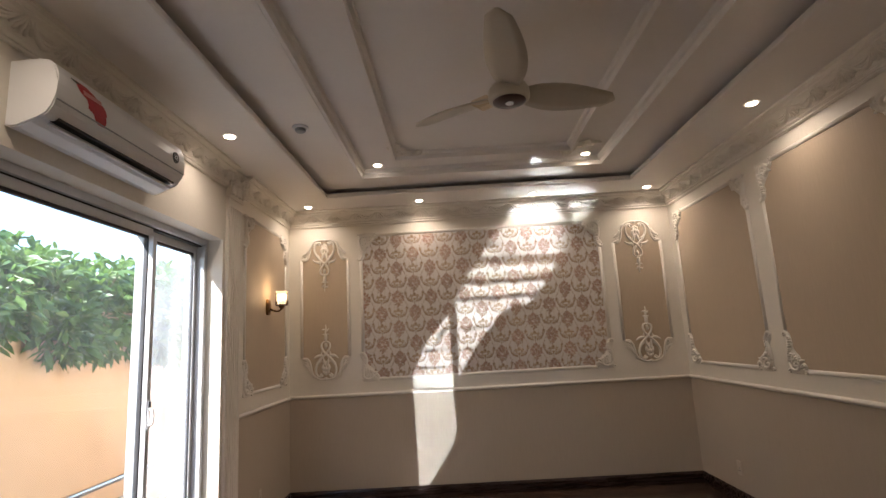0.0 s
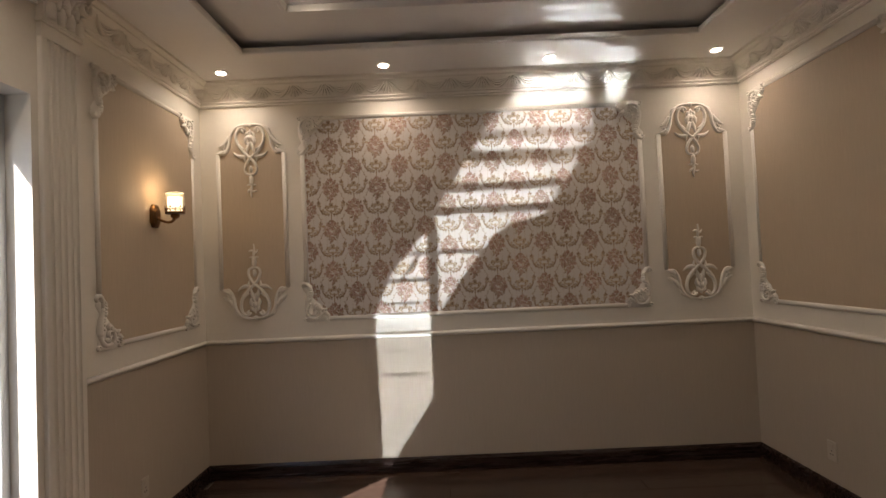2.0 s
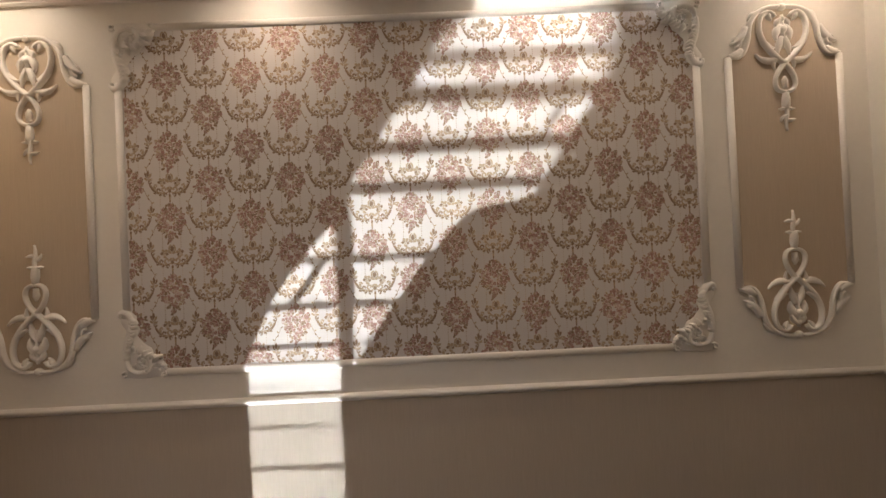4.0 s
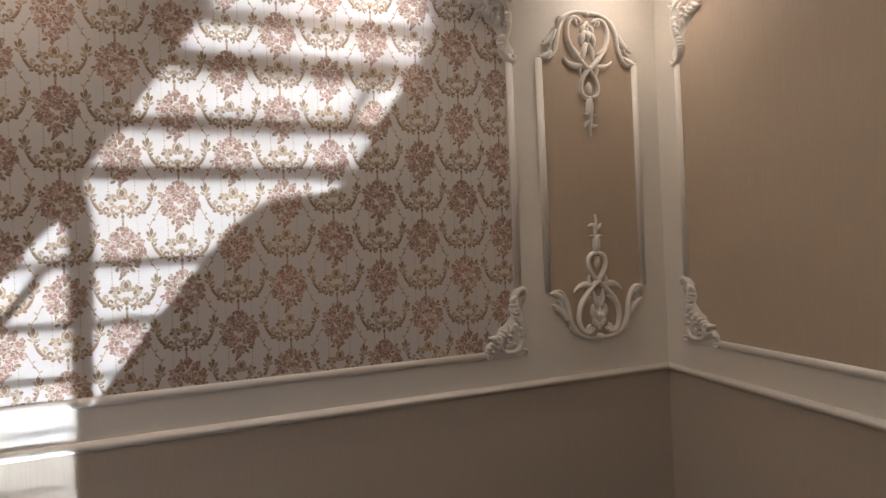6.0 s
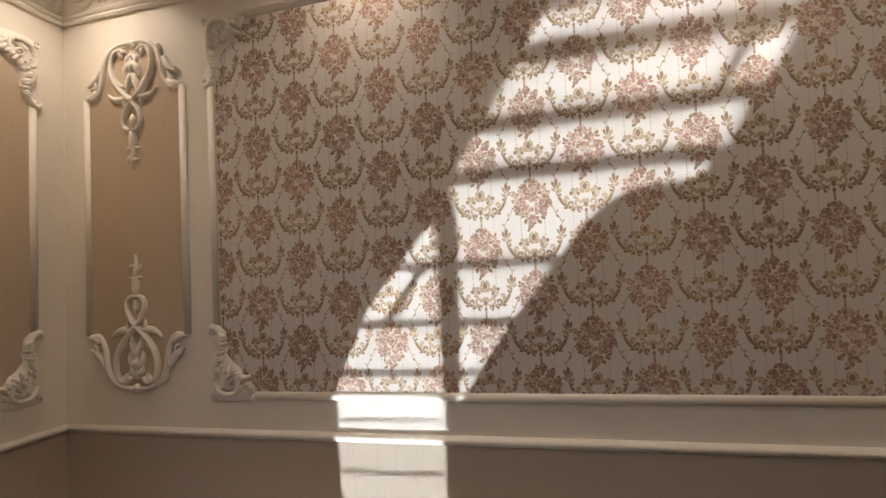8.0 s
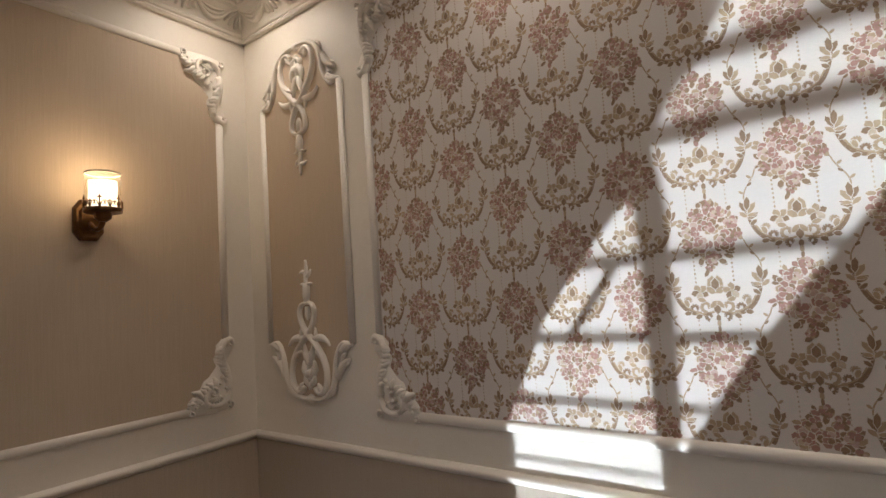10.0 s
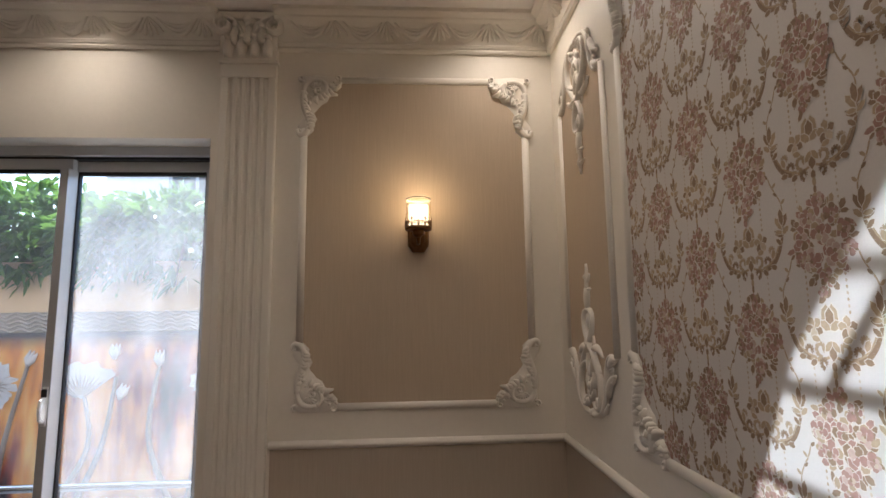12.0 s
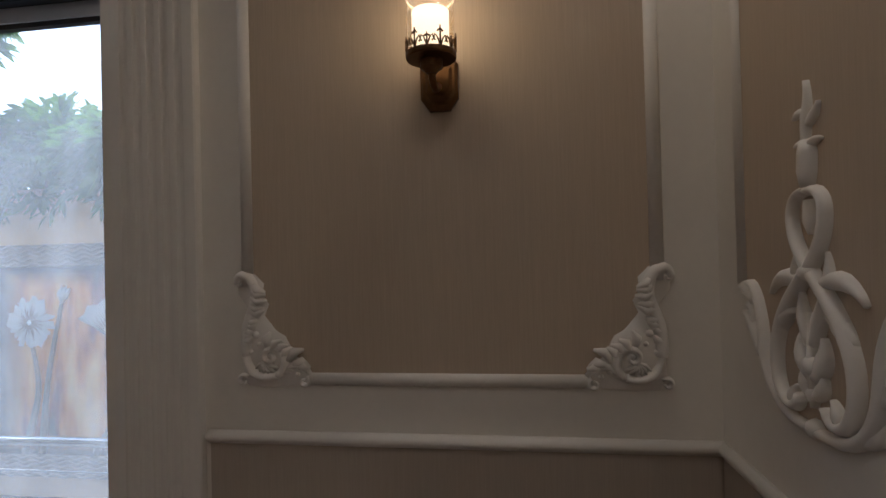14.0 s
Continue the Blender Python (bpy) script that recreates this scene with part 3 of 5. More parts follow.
# ---- plaster ornaments ----
def lyre(label):
    """The heart-shaped scroll ornament of the narrow panels, 0.57 m high, its foot at the origin, facing -y."""
    top = thing("panel_ornament", (0, 0, 0), label, "plaster ornament", "scroll ornaments of the narrow panels")
    for f in (-1, 1):
        bm = bmesh.new()
        # the strand that makes the loop, crosses over and swings out into the heart
        relief(bm, bez((0, 0.395), (-0.065 * f, 0.40), (-0.055 * f, 0.32), (0.0, 0.27), 12) + bez((0.0, 0.27), (0.07 * f, 0.21), (0.125 * f, 0.15), (0.10 * f, 0.07), 12)[1:]
               + bez((0.10 * f, 0.07), (0.085 * f, 0.03), (0.045 * f, 0.028), (0.035 * f, 0.06), 8)[1:], (0.008, 0.0128, 0.010), 0.021)
        part("heart_scroll", bm, PLASTER, top, smooth=True)
        bm = bmesh.new()
        relief(bm, bez((0.235 * f, 0.215), (0.20 * f, 0.27), (0.16 * f, 0.20), (0.155 * f, 0.13), 10) + bez((0.155 * f, 0.13), (0.15 * f, 0.05), (0.09 * f, 0.0), (0.0, 0.015), 12)[1:], (0.008, 0.013, 0.009), 0.018)
        relief(bm, scroll(0.215 * f, 0.165, 0.028, 1.57, 0.8 * f), (0.008, 0.007, 0.005), 0.014)
        leafy(bm, 0.165 * f, 0.10, 90 - 20 * f, 0.11, 0.036, -0.5 * f, 0.018)
        leafy(bm, 0.19 * f, 0.20, 90 - 35 * f, 0.075, 0.038, -0.7 * f, 0.018)
        leafy(bm, 0.11 * f, 0.035, 90 - 75 * f, 0.06, 0.024, 0.5 * f)
        part("side_scroll", bm, PLASTER, top, smooth=True)
        bm = bmesh.new()
        leafy(bm, 0.02 * f, 0.24, 90 - 60 * f, 0.12, 0.032, -0.8 * f, 0.016)
        leafy(bm, 0.095 * f, 0.16, 90 + 25 * f, 0.07, 0.034, 0.6 * f, 0.020)
        leafy(bm, 0.06 * f, 0.035, 90 - 10 * f, 0.045, 0.026, 0.6 * f, 0.016)
        leafy(bm, 0.035 * f, 0.235, 90 - 30 * f, 0.065, 0.022, 0.5 * f)
        leafy(bm, 0.005 * f, 0.10, 90 - 55 * f, 0.075, 0.038, 0.7 * f, 0.018)
        leafy(bm, 0.004 * f, 0.07, 90 - 70 * f, 0.05, 0.028, 0.8 * f, 0.016)
        leafy(bm, 0.005 * f, 0.15, 90 - 25 * f, 0.085, 0.032, 0.2 * f, 0.017)
        part("leaf", bm, PLASTER, top, smooth=True)
    bm = bmesh.new()
    relief(bm, [(0, 0.05), (0, 0.12), (0, 0.2)], (0.006, 0.01, 0.005), 0.016)
    dome(bm, 0, 0.115, 0.022, 0.02, 0.022), dome(bm, 0, 0.015, 0.022, 0.018, 0.018), dome(bm, 0, 0.265, 0.02, 0.016, 0.024), dome(bm, 0, 0.07, 0.012, 0.016, 0.018)
    part("heart_stem", bm, PLASTER, top, smooth=True)
    bm = bmesh.new()
    relief(bm, [(0, 0.38), (0.002, 0.345), (0, 0.325)], (0.012, 0.016, 0.004), 0.014)
    relief(bm, [(0, 0.40), (0, 0.425), (0.002, 0.455), (0.0, 0.475)], (0.012, 0.022, 0.012), 0.022)
    relief(bm, bez((0, 0.47), (-0.008, 0.50), (0.012, 0.52), (0.0, 0.57), 10), (0.008, 0.010, 0.004), 0.014)
    leafy(bm, 0, 0.50, 20, 0.045, 0.018, 0.5), leafy(bm, 0, 0.52, 165, 0.04, 0.018, 0.4), leafy(bm, -0.003, 0.465, 150, 0.035, 0.016, 0.4), leafy(bm, 0.003, 0.465, 30, 0.035, 0.016, -0.4)
    part("bellflower", bm, PLASTER, top, smooth=True)
    return top


one = lyre("cream plaster scroll ornament with heart and leaves")
one.matrix_basis = pose(-0.99, YB - G, 1.178)
copy_thing(one, pose(2.36, YB - G, 1.178))
for x in (-0.99, 2.36):
    copy_thing(one, pose(x, YB - G, 2.672, 0, 180, 0))


def corner(fx, fz):
    """A rocaille corner piece for a panel frame: 0.18 m along x and 0.27 m along z from the corner, facing -y."""
    bm = bmesh.new()
    k = dict(fx=fx, fz=fz)
    # low body of the leaf under the strands
    rim = ((-0.030, 0.268), (0.018, 0.278), (0.046, 0.252), (0.040, 0.222), (0.060, 0.196), (0.046, 0.166), (0.066, 0.142), (0.082, 0.124), (0.108, 0.110), (0.122, 0.084), (0.128, 0.060), (0.158, 0.048),
           (0.174, 0.020), (0.164, -0.012), (0.12, -0.020), (0.05, -0.025), (-0.004, -0.020), (-0.020, 0.0), (-0.014, 0.06), (-0.010, 0.12), (0.0, 0.18), (-0.030, 0.22))
    low = [bm.verts.new((fx * x, 0.003, fz * z)) for x, z in rim]
    mid = sum(x for x, z in rim) / len(rim), sum(z for x, z in rim) / len(rim)
    high = [bm.verts.new((fx * (x + (0.03 - x) * 0.16), -0.005, fz * (z + (mid[1] - z) * 0.05))) for x, z in rim]
    for i in range(len(rim)):
        j = (i + 1) % len(rim)
        bm.faces.new((low[i], low[j], high[j], high[i]))
    bm.faces.new(high)
    # tall stem with an outward curl at its tip
    relief(bm, bez((-0.03, 0.245), (-0.035, 0.285), (0.03, 0.28), (0.02, 0.20), 12), (0.008, 0.016, 0.013), 0.020, **k)
    relief(bm, scroll(-0.022, 0.25, 0.013, 1.2, 0.9, 9), (0.005, 0.005, 0.003), 0.014, **k)
    relief(bm, bez((0.02, 0.205), (0.01, 0.16), (-0.012, 0.12), (-0.004, 0.06), 12), (0.012, 0.017, 0.015), 0.022, **k)
    # large C scroll round the corner
    relief(bm, bez((-0.004, 0.075), (-0.01, 0.01), (0.04, -0.005), (0.08, 0.01), 14), (0.009, 0.014, 0.011), 0.024, **k)
    relief(bm, bez((0.08, 0.01), (0.115, 0.025), (0.105, 0.08), (0.065, 0.078), 12), (0.010, 0.013, 0.008), 0.024, **k)
    relief(bm, scroll(0.062, 0.058, 0.021, 1.5, 0.95, 11), (0.007, 0.006, 0.004), 0.026, **k)
    # foot along the level bar
    relief(bm, bez((0.095, 0.015), (0.12, 0.045), (0.15, 0.04), (0.168, 0.012), 10), (0.008, 0.011, 0.006), 0.018, **k)
    relief(bm, scroll(0.152, -0.006, 0.016, 1.0, -0.95, 10), (0.006, 0.006, 0.003), 0.016, **k)
    relief(bm, scroll(-0.016, -0.006, 0.017, 0.7, 0.9, 10), (0.006, 0.005, 0.003), 0.014, **k)
    # feathered leaves on the inner side of the stem and over the scroll
    g = random.Random(9)
    for i in range(9):
        z = 0.245 - 0.018 * i + g.uniform(-0.004, 0.004)
        l = (0.038 + 0.016 * math.sin(i * 0.7)) * g.uniform(0.7, 1.25)
        a = radians(-48 + 7 * i + g.uniform(-14, 14))
        x = 0.020 - 0.0035 * i
        relief(bm, [(x, z), (x + l * 0.55 * math.cos(a), z + l * 0.55 * math.sin(a)), (x + l * math.cos(a + 0.35), z + l * math.sin(a + 0.35))], (0.008, 0.0125, 0.004), 0.026, 4, 0, **k)
    for i in range(7):
        t = i / 6
        x, z = 0.055 + 0.085 * t, 0.085 - 0.055 * t
        a = radians(95 - 75 * t + g.uniform(-16, 16))
        l = 0.042 * g.uniform(0.65, 1.2)
        relief(bm, [(x, z), (x + l * 0.55 * math.cos(a), z + l * 0.55 * math.sin(a)), (x + l * math.cos(a - 0.4), z + l * math.sin(a - 0.4))], (0.008, 0.0125, 0.004), 0.027, 4, 0, **k)
    for i in range(6):
        a = radians(200 + 24 * i)
        relief(bm, [(0.05, 0.045), (0.05 + 0.018 * math.cos(a), 0.045 + 0.018 * math.sin(a)), (0.05 + 0.034 * math.cos(a + 0.2), 0.045 + 0.034 * math.sin(a + 0.2))], (0.004, 0.006, 0.003), 0.020, 4, 0, **k)
    for x, z, q in ((0.062, 0.058, 0.009), (0.022, 0.115, 0.010), (0.115, 0.024, 0.008), (0.006, 0.07, 0.008), (0.095, 0.05, 0.009), (0.03, 0.09, 0.007), (0.135, 0.012, 0.007)):
        dome(bm, x, z, q, q, q * 2.0, fx, fz, 8)
    return mesh("corner_ornament", bm, PLASTER, True)


CORNERS = {(fx, fz): corner(fx, fz) for fx in (1, -1) for fz in (1, -1)}
BAR = [(0.0, -0.016), (0.006, -0.016), (0.012, -0.010), (0.016, 0.0), (0.012, 0.010), (0.006, 0.016), (0.0, 0.016)]


def panel_frame(m, w, z0, z1, label, ends=((1, 1), (1, -1), (-1, 1), (-1, -1))):
    """Half-round bars and four corner pieces round a panel w wide; m: its middle on the wall, facing -y."""
    top = thing("panel_moulding", m, label, "panel moulding", "panel mouldings")
    for s in (-1, 1):
        part("upright_bar", extrude(bmesh.new(), BAR, (s * w / 2, 0, z0 + 0.24), (s * w / 2, 0, z1 - 0.24), (0, -1, 0), Vector((1, 0, 0))), PLASTER, top, smooth=True)
    for z in (z0, z1):
        part("level_bar", extrude(bmesh.new(), BAR, (-w / 2 + 0.16, 0, z), (w / 2 - 0.16, 0, z), (0, -1, 0)), PLASTER, top, smooth=True)
    for fx, fz in ends:
        c = new("corner_ornament", CORNERS[fx, fz])
        c.parent = top
        c.matrix_basis = pose(-fx * w / 2, -0.003, z0 if fz > 0 else z1)
    return top


panel_frame(pose(0.6825, YB, 0), 2.565, 1.165, 2.685, "cream plaster frame round the floral wallpaper")
panel_frame(pose(XL, 4.625, 0, 0, 0, 90), 1.03, 1.172, 2.662, "cream plaster frame with rocaille corners beside the sliding door")
for a, b in RP:
    panel_frame(pose(XR, (a + b) / 2, 0, 0, 0, -90), b - a, 1.17, 2.68, "cream plaster frame with rocaille corners round beige wallpaper")
for x in (-0.99, 2.36):
    f = thing("narrow_panel_moulding", (x, YB, 0), "two cream plaster uprights of a narrow panel", "panel moulding", "narrow panel mouldings")
    for s in (-1, 1):
        part("upright_bar", extrude(bmesh.new(), BAR, (s * 0.25, 0, 1.41), (s * 0.25, 0, 2.44), (0, -1, 0), Vector((1, 0, 0))), PLASTER, f, smooth=True)

# ---- floral print of the wallpaper ----
def blot(bm, pts, mat, lift):
    f = bm.faces.new([bm.verts.new((x, -lift, z)) for x, z in pts])
    f.material_index = mat


def petal(bm, x, z, a, l, w, mat, lift):
    c, s = math.cos(a), math.sin(a)
    shape = ((0, 0), (0.3, -0.42), (0.7, -0.45), (1, -0.05), (0.75, 0.4), (0.3, 0.42))
    if l > 0.013:                                               # pale outline
        blot(bm, [(x + c * (0.5 + (u - 0.5) * 1.16) * l - s * v * 1.2 * w, z + s * (0.5 + (u - 0.5) * 1.16) * l + c * v * 1.2 * w) for u, v in shape], 5, lift - 0.000003)
    blot(bm, [(x + c * u * l - s * v * w, z + s * u * l + c * v * w) for u, v in shape], mat, lift)


def ribbon(bm, pts, w, mat, lift):
    for (x0, z0), (x1, z1) in zip(pts, pts[1:]):
        l = math.hypot(x1 - x0, z1 - z0) or 1
        nx, nz = -(z1 - z0) / l * w, (x1 - x0) / l * w
        blot(bm, [(x0 - nx, z0 - nz), (x1 - nx, z1 - nz), (x1 + nx, z1 + nz), (x0 + nx, z0 + nz)], mat, lift)


def motif(rng):
    """A loose bouquet over a leafy urn with two upswept arms and beaded strings."""
    bm = bmesh.new()
    for i in range(36):                                         # leaves sticking out round the bouquet
        a = i * 2 * math.pi / 36 + rng.uniform(-0.12, 0.12)
        q = (1.0 / math.hypot(math.cos(a) / 0.066, math.sin(a) / 0.086) if math.sin(a) > -0.25 else 1.0 / (abs(math.cos(a)) / 0.075 + abs(math.sin(a)) / 0.108)) * rng.uniform(0.72, 1.08)
        petal(bm, q * math.cos(a) * 0.85, q * math.sin(a) * 0.9, a + rng.choice((-0.9, -0.4, 0.2, 0.7)), rng.uniform(0.015, 0.024), rng.uniform(0.009, 0.014), rng.choice((2, 2, 2, 3, 0)), 0.0005 + 0.00001 * i)
    for i in range(46):                                         # dark leaves between the roses
        a, q = i * 2.4, math.sqrt((i + 0.5) / 46)
        petal(bm, 0.054 * q * math.cos(a) * (1 - 0.2 * abs(math.sin(a))), 0.072 * q * math.sin(a), a + rng.uniform(-1, 1), 0.020, 0.014, rng.choice((2, 2, 3, 0)), 0.00078 + 0.000002 * i)
    k = 0
    for cx, cz, r in ((0.002, 0.074, 0.014), (-0.026, 0.050, 0.018), (0.024, 0.050, 0.016), (0.050, 0.022, 0.016), (-0.046, 0.014, 0.021), (0.0, 0.020, 0.021),
                      (0.030, -0.016, 0.025), (-0.022, -0.024, 0.020), (0.056, -0.014, 0.013), (-0.050, -0.024, 0.012), (0.006, -0.056, 0.016), (-0.002, -0.083, 0.010)):
        cx, cz = cx + rng.uniform(-0.004, 0.004), cz + rng.uniform(-0.004, 0.004)
        dark = rng.random() < 0.4
        for ringr, n, l, w, inks in ((0.32, 6, 0.84, 0.95, (0, 2, 0, 3) if dark else (0, 1, 3, 0)), (0.08, 4, 0.66, 0.75, (0, 0, 2, 1) if dark else (1, 0, 0, 4)), (0.0, 2, 0.36, 0.4, (2, 0, 2, 0))):
            turn = rng.uniform(0, 6)
            for i in range(n):
                a = turn + i * 2 * math.pi / n + rng.uniform(-0.3, 0.3)
                petal(bm, cx + r * ringr * math.cos(a), cz + r * ringr * math.sin(a), a + rng.uniform(-0.5, 0.5), r * l * rng.uniform(0.85, 1.1), r * w, inks[i % 4], 0.0009 + 0.000006 * k)
                k += 1
    z = -0.140                                                  # urn of leaves below
    for i, (x, y, a, l, w, ink) in enumerate(((-0.010, -0.004, 84, 0.040, 0.022, 3), (0.010, -0.004, 96, 0.040, 0.022, 3), (0, -0.006, 90, 0.036, 0.020, 2), (0, -0.008, 35, 0.026, 0.016, 3), (0, -0.008, 145, 0.026, 0.016, 3),
                                              (0, -0.026, -90, 0.034, 0.018, 2), (0, -0.026, -50, 0.024, 0.012, 3), (0, -0.026, -130, 0.024, 0.012, 3))):
        petal(bm, x, z + y, radians(a), l, w, ink, 0.0006 + 0.00002 * i)
    for f in (-1, 1):
        for i in range(5):                                      # small flower beside the urn
            petal(bm, 0.036 * f, z - 0.004, i * 1.257 + 0.4 * f, 0.021, 0.016, (2, 3, 3, 2, 4)[i], 0.0008 + 0.00001 * i)
        blot(bm, [(0.036 * f + 0.004 * math.cos(q), z - 0.004 + 0.004 * math.sin(q)) for q in (0, 1.26, 2.5, 3.77, 5.03)], 4, 0.001)
        arm = bez((0.004 * f, z - 0.052), (0.06 * f, z - 0.074), (0.090 * f, z - 0.045), (0.104 * f, z + 0.020), 12)
        for i, (p, q) in enumerate(zip(arm, arm[1:])):          # swelling in the middle of the arm
            ribbon(bm, [p, q], 0.0022 + 0.0024 * math.sin(math.pi * (i + 0.5) / 12), 2 if i > 3 else 3, 0.0006)
        ribbon(bm, [(x - 0.004 * f, y + 0.005) for x, y in arm[3:10]], 0.0018, 3, 0.0008)
        for cx, cz, r, ink in ((0.024, -0.040, 0.015, 3), (0.050, -0.044, 0.013, 2), (0.064, -0.024, 0.011, 3), (0.020, -0.064, 0.010, 2)):
            ribbon(bm, scroll(cx * f, z + cz, r, -1.6, 0.9 * f, 10), 0.0040, ink, 0.0007)
        for i, (x, y, a, l) in enumerate(((0.024, -0.026, 15, 0.020), (0.060, -0.054, -10, 0.018), (0.036, -0.060, -30, 0.018), (0.066, -0.040, 70, 0.020))):
            petal(bm, x * f, z + y, radians(a if f > 0 else 180 - a), l, 0.012, (3, 2, 2, 3, 3, 4)[i], 0.00088)
        for i, (y, a, l, w) in enumerate(((0.000, 150, 0.026, 0.013), (0.004, 40, 0.022, 0.011), (0.012, 125, 0.032, 0.014), (0.016, 62, 0.030, 0.013), (0.020, 95, 0.034, 0.014), (0.008, 175, 0.020, 0.010), (-0.016, 140, 0.020, 0.010))):
            petal(bm, (0.101 if y > -0.01 else 0.097) * f, z + y, radians(a if f > 0 else 180 - a), l, w, (2, 3, 3, 2, 2, 3, 2)[i], 0.001 + 0.00002 * i)
        stem = bez((0.103 * f, z + 0.04), (0.112 * f, z + 0.072), (0.082 * f, z + 0.085), (0.074 * f, z + 0.118), 8)
        ribbon(bm, stem, 0.0016, 3, 0.0006)
        for i in (2, 4, 6, 8):
            petal(bm, *stem[i], radians(90 + 50 * f * (-1) ** (i // 2)), 0.014, 0.007, (2, 3)[i // 2 % 2], 0.0007)
        for i in range(8):                                      # strings of beads
            blot(bm, [(0.043 * f + 0.0026 * math.cos(q), -0.045 - 0.0105 * i + 0.0035 * math.sin(q)) for q in (0, 1.26, 2.5, 3.77, 5.03)], 3 if i % 2 else 4, 0.0004)
            blot(bm, [(0.046 * f + 0.0022 * math.cos(q), z - 0.064 - 0.011 * i + 0.003 * math.sin(q)) for q in (0, 1.26, 2.5, 3.77, 5.03)], 4, 0.0004)
    for i in range(3):
        petal(bm, 0, z - 0.06 - 0.013 * i, -1.57, 0.018, 0.012 - 0.002 * i, (2, 3)[i % 2], 0.0007)
    bm.verts.index_update()
    vs = [tuple(v.co) for v in bm.verts]
    fs = [([v.index for v in f.verts], f.material_index) for f in bm.faces]
    bm.free()
    return vs, fs


X0P, X1P, Z0P, Z1P = -0.583, 1.948, 1.178, 2.672
rng = random.Random(4)
MOTIFS = [motif(rng) for _ in range(3)]
verts, faces, inks = [], [], []
count = 0
for col in range(-4, 14):
    for row in range(-1, 7):
        cx, cz = -0.392 + 0.1765 * col, 0.881 + 0.314 * row + (0.157 if col % 2 else 0)
        vs, fs = MOTIFS[count % 3]
        count += 1
        for idx, ink in fs:
            pts = [(vs[i][0] * 0.93 + cx, vs[i][1], vs[i][2] * 0.95 + cz) for i in idx]
            if min(p[0] for p in pts) < X0P or max(p[0] for p in pts) > X1P or min(p[2] for p in pts) < Z0P or max(p[2] for p in pts) > Z1P:
                continue
            faces.append(list(range(len(verts), len(verts) + len(pts))))
            verts.extend(pts)
            inks.append(ink)
me = bpy.data.meshes.new("wallpaper_print")
me.from_pydata(verts, [], faces)
for m in INKS:
    me.materials.append(m)
me.polygons.foreach_set("material_index", inks)
ob = new("wallpaper_print", me)
ob.matrix_world = pose(0, YB - G, 0)
tagged(ob, "rose bouquets and scrolled leaves printed on wallpaper", "wallpaper print", "", "stuff")

# ---- pilaster beside the door ----
pil = thing("pilaster", (DX - 0.012, 3.855, 0), "cream fluted plaster pilaster with leafy capital", "pilaster")
PW = 0.125
prof = [(-PW, 0.0)]
for i in range(5):
    c = -0.08 + 0.04 * i
    prof += [(c - 0.015, 0.034)] + [(c + 0.0125 * math.cos(a), 0.034 - 0.012 * math.sin(a)) for a in (math.pi - math.pi * q / 6 for q in range(7))] + [(c + 0.015, 0.034)]
prof = [(-PW, -0.03), (-PW, 0.030), (-PW + 0.004, 0.034)] + prof[1:] + [(PW - 0.004, 0.034), (PW, 0.030), (PW, -0.03)]
bm = bmesh.new()
a = [bm.verts.new((o, y, 0.16)) for y, o in prof]
b = [bm.verts.new((o, y, 2.66)) for y, o in prof]
for i in range(len(prof)):
    j = (i + 1) % len(prof)
    bm.faces.new((a[i], a[j], b[j], b[i]))
bm.faces.new(a[::-1]), bm.faces.new(b)
part("fluted_shaft", bm, PLASTER, pil)
bm = bmesh.new()
box(bm, -0.03, 0.036, -PW - 0.002, PW + 0.002, 2.66, 2.735, 0.004)
box(bm, -0.03, 0.046, -PW - 0.01, PW + 0.01, 2.725, 2.745, 0.005)
box(bm, -0.03, 0.07, -PW - 0.02, PW + 0.02, 2.93, 2.968, 0.008)
box(bm, -0.03, 0.05, -PW - 0.004, PW + 0.004, 2.74, 2.94)
cap = part("capital", bm, PLASTER, pil)
bm = bmesh.new()
for x, z, s in ((-0.09, 0.0, 1), (-0.03, 0.0, 1), (0.03, 0.0, 1), (0.09, 0.0, 1), (-0.06, 0.06, 1), (0.0, 0.06, 1.1), (0.06, 0.06, 1)):
    leafy(bm, x, z, 90, 0.095 * s, 0.05, 0.0, 0.03)
    dome(bm, x, z + 0.092 * s, 0.018, 0.014, 0.04)
for f in (-1, 1):
    relief(bm, scroll(0.115 * f, 0.15, 0.042, 1.57, -1.4 * f, 20), (0.014, 0.012, 0.006), 0.04)
    relief(bm, bez((0.01 * f, 0.06), (0.02 * f, 0.13), (0.06 * f, 0.19), (0.115 * f, 0.19)), (0.006, 0.01, 0.012), 0.03)
dome(bm, 0, 0.18, 0.03, 0.025, 0.035)
lv = part("capital_leaves", bm, PLASTER, cap, smooth=True)
lv.matrix_basis = pose(0.05, 0, 2.75, 0, 0, 90)
bm = bmesh.new()
box(bm, -0.03, 0.062, -PW - 0.028, PW + 0.028, 0.0, 0.06, 0.004)
box(bm, -0.03, 0.052, -PW - 0.018, PW + 0.018, 0.06, 0.10, 0.012)
box(bm, -0.03, 0.044, -PW - 0.010, PW + 0.010, 0.10, 0.135, 0.010)
box(bm, -0.03, 0.04, -PW - 0.004, PW + 0.004, 0.135, 0.165, 0.004)
part("pilaster_base", bm, PLASTER, pil)

